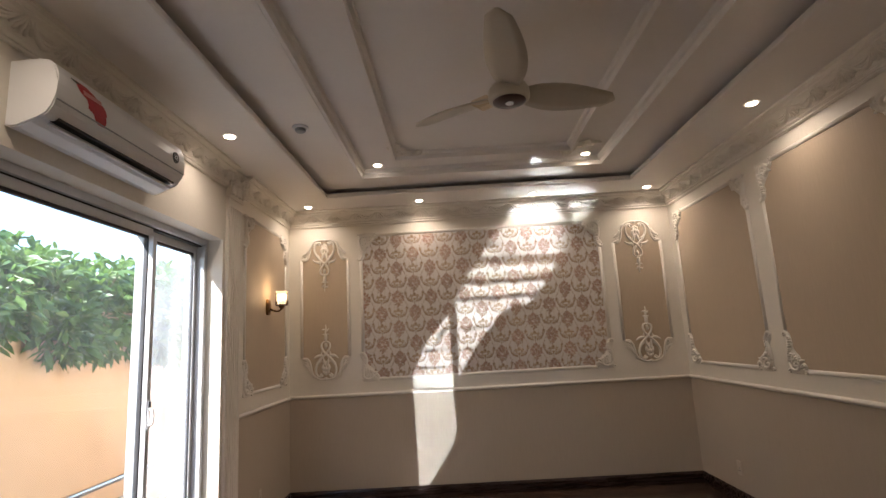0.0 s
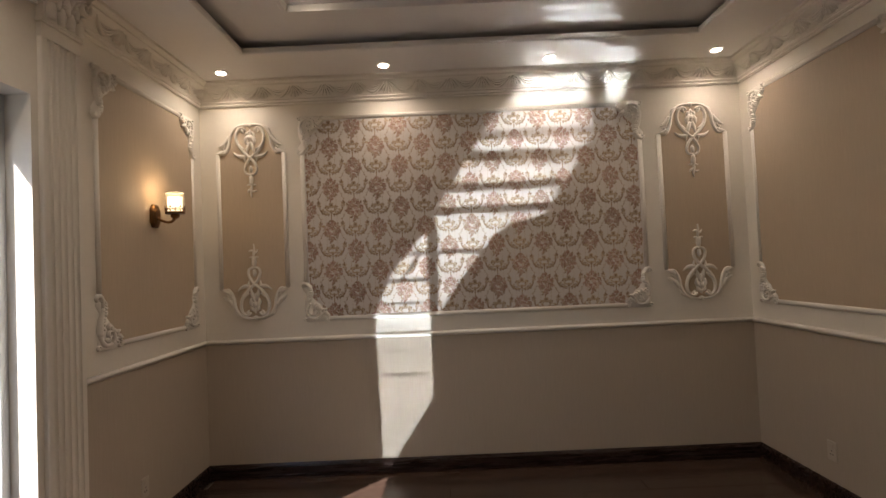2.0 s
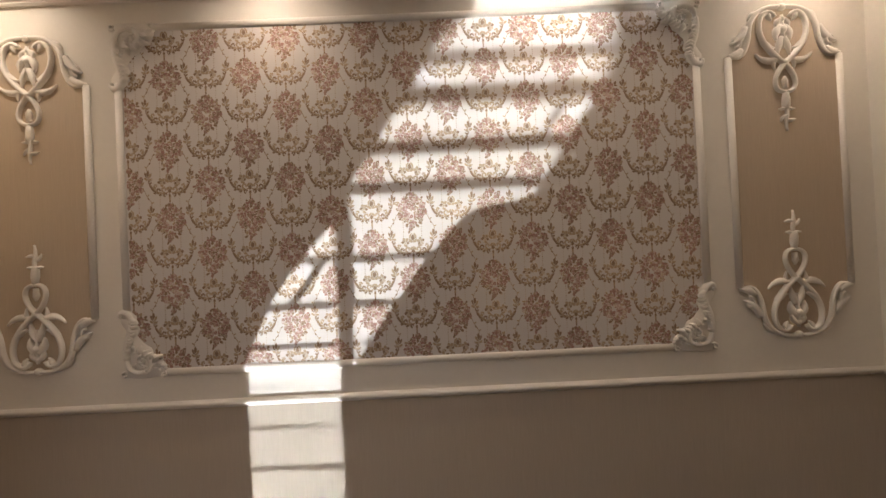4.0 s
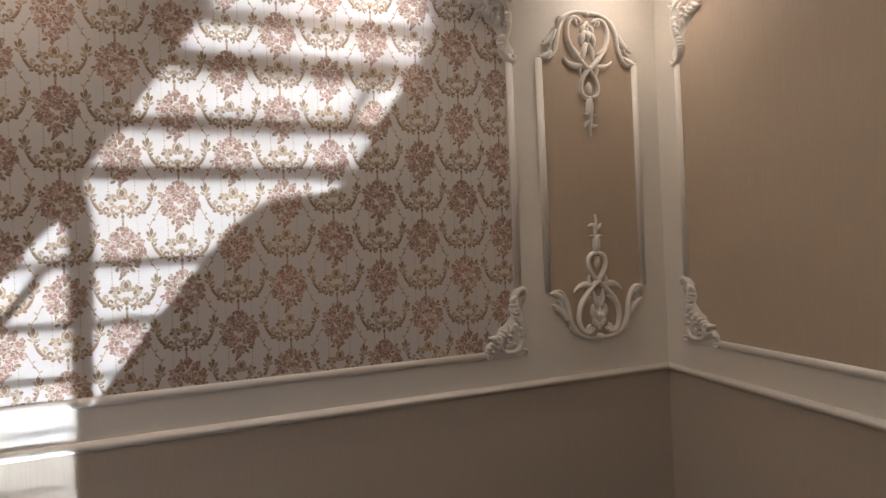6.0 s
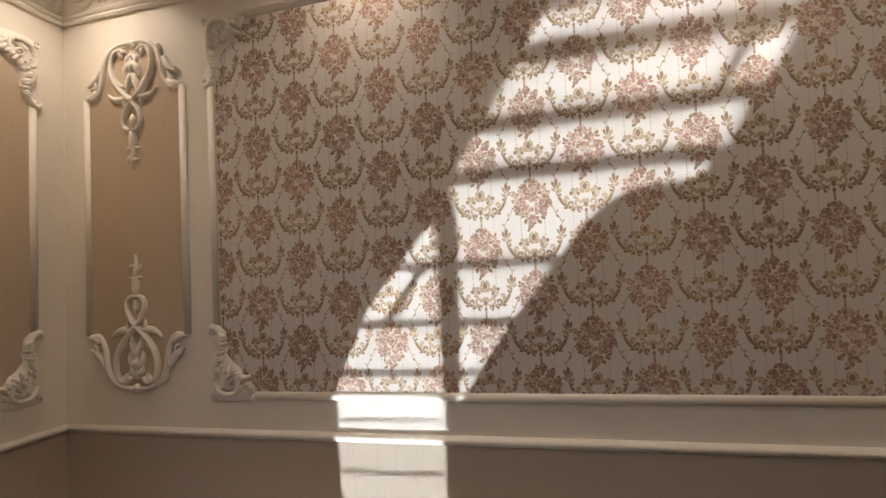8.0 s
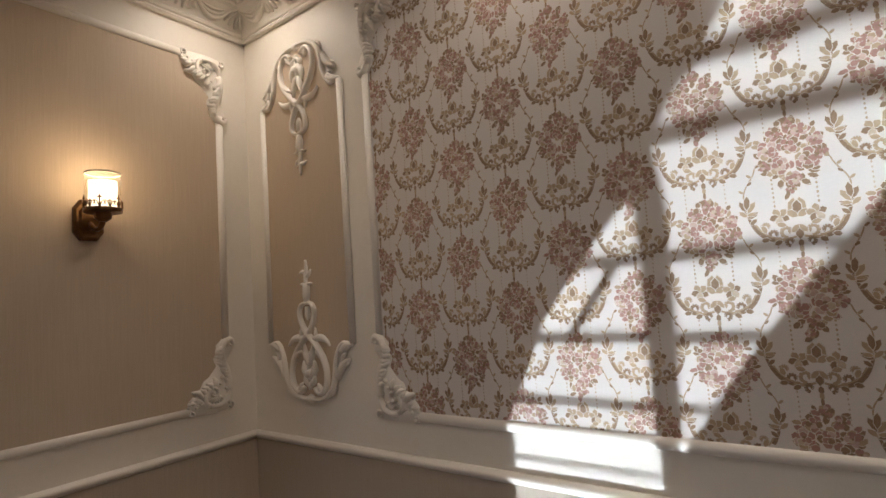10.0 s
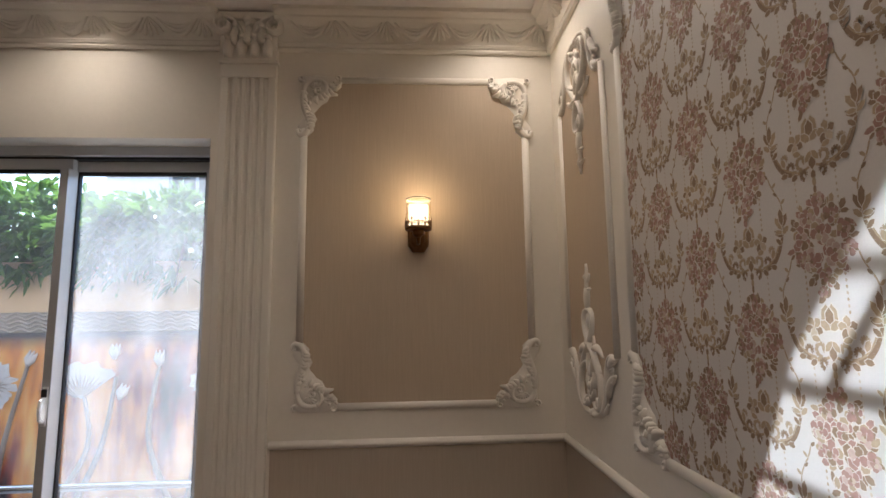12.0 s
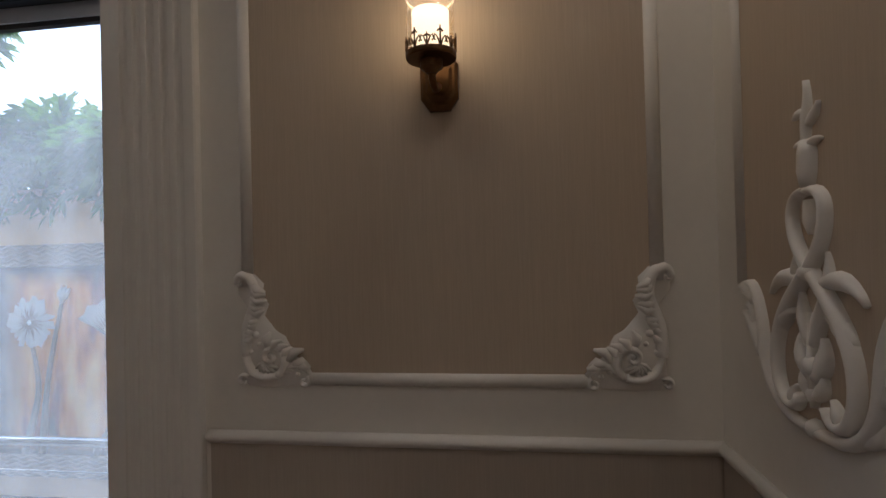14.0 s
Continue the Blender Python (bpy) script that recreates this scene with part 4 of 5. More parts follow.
# ---- sliding door ----
door = structure("door_1", boxed(-1.60, -1.49, DY0, DY1, -0.01, 0.02, bevel=0.003), ALU, "grey aluminium sliding glass door to the yard", "sliding door")
FX0, FX1 = -1.60, -1.49
for nm, bmx in (("head_rail", boxed(FX0, FX1, DY0, DY1, 2.33, DZ, bevel=0.003)), ("jamb", boxed(FX0, FX1, DY1 - 0.045, DY1, 0.02, 2.33, bevel=0.003)), ("jamb", boxed(FX0, FX1, DY0, DY0 + 0.045, 0.02, 2.33, bevel=0.003))):
    part(nm, bmx, ALU, door)
part("track", boxed(-1.57, -1.515, DY0 + 0.045, DY1 - 0.045, 2.318, 2.33), GASKET, door, "black rubber track")


def sash(x, y0, y1, pane, handle):
    """A sliding leaf: stiles, rails, gasket, pane."""
    s = new("sash", mesh("sash", box(box(bmesh.new(), x - 0.018, x + 0.018, y0, y1, 0.02, 0.09, 0.002), x - 0.018, x + 0.018, y0, y1, 2.268, 2.318, 0.002), ALU))
    s.parent = door
    for a, b in ((y0, y0 + 0.038), (y1 - 0.038, y1)):
        part("stile", boxed(x - 0.021, x + (0.045 if handle else 0.021), a, b, 0.09, 2.268, bevel=0.003), ALU, s)
    g = bmesh.new()
    for a, b, c, d in ((y0 + 0.038, y0 + 0.044, 0.09, 2.268), (y1 - 0.044, y1 - 0.038, 0.09, 2.268), (y0 + 0.044, y1 - 0.044, 0.09, 0.098), (y0 + 0.044, y1 - 0.044, 2.252, 2.268)):
        box(g, x - 0.012, x + 0.012, a, b, c, d)
    part("gasket", g, GASKET, s)
    p = part("pane", boxed(x - 0.003, x + 0.003, y0 + 0.04, y1 - 0.04, 0.095, 2.262), pane, s, "dusty clear glass")
    p.visible_shadow = False
    if handle:
        h = bmesh.new()
        yc = y1 - 0.019 if handle > 0 else y0 + 0.019
        box(h, x + 0.045, x + 0.052, yc - 0.013, yc + 0.013, 1.10, 1.27, 0.004)
        tube(h, [(x + 0.05, yc, 1.12), (x + 0.07, yc, 1.13), (x + 0.078, yc, 1.17), (x + 0.07, yc, 1.21), (x + 0.05, yc, 1.22)], 0.008)
        part("handle", h, WHITE, s, "white pull handle")
        part("latch", boxed(x + 0.045, x + 0.058, yc - 0.011, yc + 0.011, 1.225, 1.26, bevel=0.003), BLACK, s, "black latch")


sash(-1.525, DY0 + 0.045, 3.005, PANE, 1)
sash(-1.568, 2.965, DY1 - 0.045, PANE_HAZY, 0)
structure("door_sill", boxed(WO - 0.02, DX, DY0, DY1, -0.06, -0.012), STONE, "grey stone door sill", "sill")

# ---- air conditioner over the door ----
AC0, AC1 = 1.745, 2.72
ac = thing("air_conditioner", (DX, (AC0 + AC1) / 2, 2.44), "white split air conditioner on the wall over the sliding door", "air conditioner")
half = (AC1 - AC0) / 2
prof = [(0.0, 0.02), (0.0, 0.295), (0.12, 0.30), (0.16, 0.292), (0.185, 0.27), (0.20, 0.235), (0.205, 0.19), (0.202, 0.14), (0.192, 0.095), (0.17, 0.06), (0.155, 0.05), (0.13, 0.052), (0.10, 0.028), (0.05, 0.01), (0.02, 0.008)]
bm = bmesh.new()
a = [bm.verts.new((o, -half, h)) for o, h in prof]
b = [bm.verts.new((o, half, h)) for o, h in prof]
for i in range(len(prof)):
    j = (i + 1) % len(prof)
    bm.faces.new((a[i], b[i], b[j], a[j]))
bm.faces.new(a), bm.faces.new(b[::-1])
bmesh.ops.bevel(bm, geom=[e for e in bm.edges if abs(e.verts[0].co.y - e.verts[1].co.y) < 1e-6], offset=0.006, segments=2, affect="EDGES")
part("casing", bm, ACWHITE, ac)
part("air_outlet", boxed(0.135, 0.1735, -half + 0.06, half - 0.05, 0.050, 0.062), BLACK, ac, "black air slot")
flap = part("flap", boxed(-0.045, 0.03, -half + 0.07, half - 0.06, -0.005, 0.004, bevel=0.002), ACWHITE, ac)
flap.matrix_basis = pose(0.135, 0, 0.038, 0, 25, 0)
part("panel_seam", boxed(0.199, 0.2065, -half + 0.004, half - 0.004, 0.118, 0.121), GREY, ac)
# badge with the number 12
bm = lathe(bmesh.new(), [(0.032, 0), (0.032, 0.002), (0.030, 0.003)], n=28)
badge = part("badge", bm, BLACK, ac, "round black badge reading 12")
badge.matrix_basis = pose(0.2055, half - 0.10, 0.19, 0, 0, 90) @ pose(0, 0, 0, 90, 0, 0)


def lettering(text, size):
    cu = bpy.data.curves.new("lettering", "FONT")
    cu.body, cu.size, cu.align_x, cu.align_y, cu.extrude = text, size, "CENTER", "CENTER", 0.0006
    tmp = bpy.data.objects.new("lettering", cu)
    scene.collection.objects.link(tmp)
    me = bpy.data.meshes.new_from_object(tmp.evaluated_get(bpy.context.evaluated_depsgraph_get()))
    bpy.data.objects.remove(tmp)
    me.materials.clear()
    me.materials.append(WHITE)
    return me


num = new("badge_number", lettering("12", 0.036))
num.parent = badge
num.matrix_basis = pose(0, 0, 0.0035)
# ribbon shaped sticker with two unreadable lines, wrapped on the front
rib = bmesh.new()


def front(y, z, lift=0.0025):
    """A point on the curved front of the casing."""
    for (o0, h0), (o1, h1) in zip(prof[3:], prof[4:]):
        if h1 <= z <= h0:
            t = (h0 - z) / (h0 - h1)
            return (o0 + (o1 - o0) * t + lift, y, z)
    return (prof[3][0] + lift, y, z)


def sticker(bm, rows, lift=0.0025):
    for (z0, a0, b0), (z1, a1, b1) in zip(rows, rows[1:]):
        bm.faces.new([bm.verts.new(front(*p, lift)) for p in ((a0 - 0.05, z0), (b0 - 0.03, z0), (b1 - 0.03, z1), (a1 - 0.05, z1))])


sticker(rib, ((0.250, -0.335, -0.29), (0.232, -0.335, -0.25), (0.218, -0.325, -0.215), (0.205, -0.31, -0.19), (0.19, -0.275, -0.175), (0.172, -0.262, -0.165), (0.158, -0.262, -0.168), (0.145, -0.225, -0.163), (0.13, -0.215, -0.163), (0.115, -0.19, -0.166)))
st = part("ribbon_sticker", rib, RED, ac, "red ribbon sticker with faded lettering")
bars = bmesh.new()
for i in range(6):
    sticker(bars, ((0.224, -0.30 + 0.017 * i, -0.293 + 0.017 * i), (0.204, -0.294 + 0.017 * i, -0.287 + 0.017 * i)), 0.004)
tip = bmesh.new()
sticker(tip, ((0.248, -0.366, -0.336), (0.236, -0.345, -0.335)))
part("sticker_tip", tip, Mat("dark_green_print", 0.4).wear((0.02, 0.05, 0.02), 0.2).m, ac)
part("sticker_lines", bars, Mat("faded_pink_print", 0.5).wear((0.75, 0.35, 0.35), 0.1).m, st)
# end face: small label, red bow sticker, screw caps
part("rating_label", boxed(0.03, 0.075, half, half + 0.002, 0.16, 0.25, bevel=0.0), GREY, ac, "grey rating label")
part("label_foot", boxed(0.03, 0.075, half, half + 0.002, 0.125, 0.152), GREY, ac)
bow = bmesh.new()
tube(bow, [(0.105, half + 0.002, 0.17), (0.107, half + 0.003, 0.21), (0.11, half + 0.003, 0.235)], [0.010, 0.009, 0.006], 6)
tube(bow, [(0.11, half + 0.003, 0.235), (0.125, half + 0.004, 0.26), (0.12, half + 0.004, 0.272), (0.108, half + 0.003, 0.245)], [0.007, 0.008, 0.008, 0.006], 6)
tube(bow, [(0.11, half + 0.003, 0.24), (0.09, half + 0.004, 0.262), (0.095, half + 0.004, 0.275)], [0.007, 0.009, 0.005], 6)
part("bow_sticker", bow, RED, ac, "red bow sticker")
for yy, zz in ((0.11, 0.12), (0.045, 0.08)):
    s = part("screw_cap", lathe(bmesh.new(), [(0.012, 0), (0.011, 0.002)], n=14), ACWHITE, ac)
    s.matrix_basis = pose(yy, half, zz, -90, 0, 0)

# ---- ceiling fan ----
fan = thing("ceiling_fan", (0.707, 2.274, 2.67), "cream three-bladed ceiling fan with dark brown hub plate", "ceiling fan")
part("hub_plate", lathe(bmesh.new(), [(0.03, -0.004), (0.07, -0.002), (0.083, 0.004), (0.085, 0.012)], n=32), FANDARK, fan, "dark brown plate", True)
part("hub_cap", lathe(bmesh.new(), [(0.012, -0.009), (0.02, -0.007), (0.022, -0.003)], n=20), WHITE, fan, "pale round mark")
part("motor_housing", lathe(bmesh.new(), [(0.088, 0.006), (0.100, 0.012), (0.105, 0.03), (0.104, 0.06), (0.09, 0.085), (0.05, 0.10), (0.03, 0.115), (0.022, 0.14)], n=32), FANCREAM, fan, smooth=True)
part("down_rod", lathe(bmesh.new(), [(0.0125, 0.12), (0.0125, 0.36)], n=16), FANCREAM, fan, smooth=True)
part("canopy", lathe(bmesh.new(), [(0.025, 0.30), (0.055, 0.33), (0.07, 0.37), (0.072, 0.388)], n=28), FANCREAM, fan, smooth=True)
for ang in (20, 140, 260):
    bm = bmesh.new()
    rows = []
    for i in range(13):
        t = i / 12
        r = 0.09 + 0.55 * t
        w = (0.05 + 0.045 * math.sin(math.pi * min(1, t * 1.05) ** 0.8)) * (1 if t < 0.9 else math.sqrt(max(0.03, 1 - ((t - 0.9) / 0.1) ** 2)))
        lean = 0.34 * (1 - 0.4 * t)
        rows.append([[bm.verts.new((r, v * w + 0.012 * math.sin(t * 3), 0.052 - v * w * lean + 0.006 * top + 0.03 * t)) for v in (-1, -0.5, 0, 0.5, 1)] for top in (0, 1)])
    for (a0, a1), (b0, b1) in zip(rows, rows[1:]):
        for k in range(4):
            bm.faces.new((a0[k], a0[k + 1], b0[k + 1], b0[k])), bm.faces.new((a1[k], b1[k], b1[k + 1], a1[k + 1]))
        bm.faces.new((a0[0], b0[0], b1[0], a1[0])), bm.faces.new((a0[4], a1[4], b1[4], b0[4]))
    for a0, a1 in (rows[0], rows[-1]):
        for k in range(4):
            bm.faces.new((a0[k], a1[k], a1[k + 1], a0[k + 1]))
    bl = part("blade", bm, FANCREAM, fan, smooth=True)
    bl.matrix_basis = pose(0, 0, 0, 0, 0, ang)
    if ang == 140:
        wrap = part("plastic_wrap", boxed(0.10, 0.20, -0.05, 0.055, 0.038, 0.066, bevel=0.008), SHADEGLASS, bl, "torn clear plastic wrapping")

# ---- ceiling lamps ----
def downlight(x, y, z):
    d = thing("ceiling_lamp", (x, y, z), "small round lit recessed ceiling lamp with white rim", "ceiling lamp", "recessed ceiling lamps")
    part("rim", lathe(bmesh.new(), [(0.040, 0.0), (0.048, -0.001), (0.050, -0.004), (0.044, -0.008), (0.036, -0.006)], n=24), WHITE, d, smooth=True)
    part("diffuser", lathe(bmesh.new(), [(0.036, -0.005), (0.034, -0.010), (0.02, -0.0125)], n=24), LAMPGLOW, d, "glowing warm diffuser", True)
    return d


first = downlight(-1.086, 5.02, SOFFIT)
# lamps at y 1.32 and 0.48 are unseen, added to brighten the front half
SPOTS = [(x, 5.02, SOFFIT) for x in (0.075, 1.26, 2.445)] + [(x, 3.13, SOFFIT) for x in (-1.086, 2.45)] + [(x, 1.32, SOFFIT) for x in (-1.086, 2.445)] + [(-0.22, 4.12, TRAY - 0.002), (1.60, 4.15, TRAY - 0.002), (-0.21, 0.48, TRAY - 0.002), (1.58, 0.48, TRAY - 0.002)]
for x, y, z in SPOTS:
    copy_thing(first, pose(x, y, z))
for x, y, z in [(-1.086, 5.02, SOFFIT)] + SPOTS:
    area("lamp_light", pose(x, y, z - 0.016), 0.07, 0.07, LAMP_W, (1.0, 0.83, 0.64), 140, "DISK")
smoke = thing("smoke_detector", (-0.64, 3.26, TRAY), "small round white smoke detector on the ceiling", "smoke detector")
part("base", lathe(bmesh.new(), [(0.055, 0.0), (0.055, -0.012), (0.05, -0.016)], n=28), WHITE, smoke, smooth=True)
part("sensor", lathe(bmesh.new(), [(0.038, -0.016), (0.036, -0.032), (0.028, -0.038)], n=24), GREY, smoke, "grey slotted sensor head", True)

# ---- wall lamp ----
wl = thing("wall_lamp", (XL + G, 4.633, 1.842), "antique bronze wall lamp with lit glass shade", "wall lamp")
bm = bmesh.new()
oct_ = [(-0.026, 0.0), (0.026, 0.0), (0.047, 0.03), (0.047, 0.115), (0.026, 0.145), (-0.026, 0.145), (-0.047, 0.115), (-0.047, 0.03)]
loops = [[bm.verts.new((o, y * s, 0.0725 + (z - 0.0725) * s)) for y, z in oct_] for o, s in ((0.0, 1.0), (0.012, 1.0), (0.020, 0.84), (0.020, 0.70), (0.027, 0.55))]
for a, b in zip(loops, loops[1:]):
    for i in range(8):
        bm.faces.new((a[i], a[(i + 1) % 8], b[(i + 1) % 8], b[i]))
bm.faces.new(loops[0][::-1]), bm.faces.new(loops[-1])
part("back_plate", bm, BRONZE, wl)
part("arm", tube(bmesh.new(), [(0.02, 0, 0.06), (0.05, 0, 0.042), (0.085, 0, 0.03), (0.11, 0, 0.032), (0.128, 0, 0.045), (0.135, 0, 0.065)], [0.009, 0.008, 0.008, 0.008, 0.009, 0.01], 10), BRONZE, wl, smooth=True)
part("cup", lathe(bmesh.new(), [(0.012, 0.05), (0.02, 0.058), (0.026, 0.062), (0.026, 0.082), (0.02, 0.085)], (0.135, 0, 0), 20), BRONZE, wl)
bm = bmesh.new()
lathe(bm, [(0.030, 0.080), (0.056, 0.081), (0.0575, 0.085), (0.0575, 0.094), (0.050, 0.0945), (0.030, 0.085)], (0.135, 0, 0), 28)
gal = part("gallery_ring", bm, BRONZE, wl)
bm = bmesh.new()
for i in range(12):                                              # pierced crest: fleurs and scrolls on the ring
    a = 2 * math.pi * i / 12
    def on(da, h):
        return (0.135 + 0.0565 * math.cos(a + da), 0.0565 * math.sin(a + da), 0.094 + h)
    tall = 0.042 if i % 2 else 0.026
    tube(bm, [on(0, 0), on(0, tall)], [0.0026, 0.0018], 5)
    tube(bm, [on(-0.12, tall * 0.68), on(0, tall * 0.85), on(0.12, tall * 0.68)], 0.0022, 5)
    tube(bm, [on(0.02, 0.0), on(0.12, 0.016), on(0.22, 0.022), on(0.26, 0.012), on(0.20, 0.008)], 0.002, 5)
    tube(bm, [on(-0.02, 0.0), on(-0.12, 0.016), on(-0.22, 0.022), on(-0.26, 0.012), on(-0.20, 0.008)], 0.002, 5)
part("crest", bm, BRONZE, gal)


def shell(r0, r1, h0, h1, n=32):
    bm = bmesh.new()
    loops = [[bm.verts.new((0.135 + r * math.cos(2 * math.pi * k / n), r * math.sin(2 * math.pi * k / n), h)) for k in range(n)] for r, h in ((r1, h0), (r1, h1), (r0, h1), (r0, h0))]
    for a, b in zip(loops, loops[1:] + loops[:1]):
        for k in range(n):
            bm.faces.new((a[k], a[(k + 1) % n], b[(k + 1) % n], b[k]))
    return bm


og = part("outer_glass", shell(0.0515, 0.054, 0.095, 0.215), SHADEGLASS, wl, "clear amber glass cylinder", True)
og.visible_shadow = False
part("glass_rim", shell(0.0510, 0.0545, 0.213, 0.218), CREAMPL, wl, "pale rim of the glass", True)
part("inner_shade", shell(0.040, 0.042, 0.088, 0.188), BULB, wl, "glowing frosted white glass", True)
lamp = new("wall_lamp_light", bpy.data.lights.new("wall_lamp_light", "POINT"))
lamp.data.energy, lamp.data.color, lamp.data.shadow_soft_size = SCONCE_W, (1.0, 0.70, 0.38), 0.03
lamp.matrix_world = pose(XL + 0.14, 4.633, 2.059)

# ---- sockets ----
def socket(m, label):
    s = thing("power_socket", m, label, "socket", "power sockets")
    part("plate", boxed(-0.036, 0.036, -0.008, 0, -0.058, 0.058, bevel=0.003), CREAMPL, s)
    for x, z in ((-0.009, -0.02), (0.009, -0.02), (0, 0.0)):
        part("pin_hole", boxed(x - 0.003, x + 0.003, -0.0095, -0.007, z - 0.004, z + 0.004), BLACK, s)
    part("rocker", boxed(-0.012, 0.012, -0.011, -0.006, 0.018, 0.042, bevel=0.002), CREAMPL, s)


socket(pose(XR - G, 4.56, 0.30, 0, 0, -90), "cream wall socket low on the taupe wallpaper")
socket(pose(XL + G, 4.46, 0.30, 0, 0, 90), "cream wall socket low on the taupe wallpaper")

# ---- yard outside the door ----
ground = structure("ground", boxed(-60, 60, -60, 60, GROUND - 0.3, GROUND - 0.03), STONE, "grey ground of the yard", "ground")
wall_out = structure("house_wall_outside", boxed(WO, WO + 0.2, YB + 0.2, YB + 6, GROUND - 0.1, 3.3), PEACH, "outer wall of the house", "wall")
gwall = structure("garden_wall", boxed(GW - 0.2, GW, -14, 16, GROUND - 0.1, 2.05), PEACH, "peach rendered garden wall", "wall")
part("plinth", boxed(GW, GW + 0.02, -14, 16, GROUND - 0.05, GROUND + 0.09), SOIL, gwall, "brown strip along the foot of the wall")
pav = structure("pavement", boxed(GW, WO, -14, 16, GROUND - 0.05, GROUND - 0.008), SOIL, "grey stone paving of the yard", "pavement")
tile = mesh("paver", boxed(-0.297, 0.297, -0.297, 0.297, -0.02, 0, bevel=0.003), STONE)
for i in range(3):
    for j in range(16):
        p = new("paver", tile)
        p.parent = pav
        p.matrix_basis = pose(WO - 0.3 - 0.6 * i, -1.5 + 0.6 * j, GROUND)
steps = thing("stone_steps", (WO - 0.5, 6.4, GROUND), "grey stone steps in the yard", "steps")
for i in range(4):
    part("step", boxed(-0.45, 0.45, 0.3 * i, 1.4, 0.16 * i, 0.16 * (i + 1), bevel=0.006), STONE, steps)

# stainless railing
RX = -2.6
rail = thing("railing", (RX, 0.0, GROUND), "stainless steel railing with three thin rods", "railing")
top = 0.51 - GROUND
part("handrail", tube(bmesh.new(), [(0, -4, top), (0, 6, top)], 0.025, 16), STEEL, rail, smooth=True)
for k, zz in enumerate((0.345, 0.18, 0.03)):
    part("rod", tube(bmesh.new(), [(0, -4, zz - GROUND), (0, 6, zz - GROUND)], 0.008, 10), STEEL, rail, smooth=True)
for yy in (-2.18, -0.18, 1.82, 3.82, 5.82):
    p = part("post", lathe(bmesh.new(), [(0.045, 0), (0.045, 0.008), (0.021, 0.012), (0.021, top - 0.10), (0.026, top - 0.10), (0.026, top - 0.085), (0.008, top - 0.085), (0.008, top - 0.02)], (0, yy, 0), 20), STEEL, rail)

# mural in relief on the garden wall
mur = thing("wall_mural", (GW, 2.20, -0.10), "relief mural of pale poppies with a wavy carved border", "mural")
MW, MH, MB = 2.90, 1.73, 0.165
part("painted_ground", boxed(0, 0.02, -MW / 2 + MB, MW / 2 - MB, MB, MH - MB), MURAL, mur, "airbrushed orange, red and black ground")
for nm, y0, y1, z0, z1 in (("border", -MW / 2, -MW / 2 + MB, 0, MH), ("border", MW / 2 - MB, MW / 2, 0, MH), ("border", -MW / 2 + MB, MW / 2 - MB, 0, MB), ("border", -MW / 2 + MB, MW / 2 - MB, MH - MB, MH)):
    bd = part(nm, boxed(0, 0.03, y0, y1, z0, z1, bevel=0.006), CARVED, mur, "carved grey brown border")
    bm = bmesh.new()
    tall = (z1 - z0) > (y1 - y0)
    n = int(((z1 - z0) if tall else (y1 - y0)) / 0.015)
    for k in range(5):
        off = (k + 0.5) / 5 * MB
        pts = []
        for i in range(n):
            s = i * 0.015
            w = 0.012 * math.sin(s * 42 + k * 0.5)
            pts.append((0.03, y0 + off + w, z0 + s) if tall else (0.03, y0 + s, z0 + off + w))
        tube(bm, pts, 0.010, 6)
    part("wave", bm, WAVE, bd, "raised wavy ribs", True)


def flower(y, z, r, seed, name="poppy"):
    """A pale poppy of ruffled petals round a dark eye, in relief."""
    g = random.Random(seed)
    bm = bmesh.new()
    for k in range(6):
        a = k * math.pi / 3 + g.uniform(-0.1, 0.1)
        c = bm.verts.new((0.035, y, z))
        rim = []
        for q in range(9):
            b = a - 0.62 + 1.24 * q / 8
            rr = r * (0.92 + 0.1 * math.sin(q * 2.3 + k) - 0.25 * abs(q / 4 - 1) ** 3)
            rim.append(bm.verts.new((0.024 + 0.012 * (k % 2) + 0.010 * math.sin(q * 2.1), y + rr * math.cos(b), z + rr * math.sin(b))))
        for p, s in zip(rim, rim[1:]):
            bm.faces.new((c, p, s))
    f = part(name, bm, SILVER, mur, "silver white poppy", True)
    veins = bmesh.new()
    for q in range(22):
        a = q * 2 * math.pi / 22 + g.uniform(-0.08, 0.08)
        e = r * g.uniform(0.45, 0.75)
        tube(veins, [(0.040, y + r * 0.1 * math.cos(a), z + r * 0.1 * math.sin(a)), (0.040, y + e * 0.6 * math.cos(a + 0.05), z + e * 0.6 * math.sin(a + 0.05)), (0.034, y + e * math.cos(a), z + e * math.sin(a))], [0.008, 0.005, 0.001], 5)
    part("vein", veins, WAVE, f, "dark veins round the eye")
    part("flower_eye", lathe(bmesh.new(), [(r * 0.10, 0), (r * 0.09, 0.01), (r * 0.04, 0.014)], (0.034, y, z), 14, pose(0, 0, 0, 0, 90, 0)), WHITE, f)


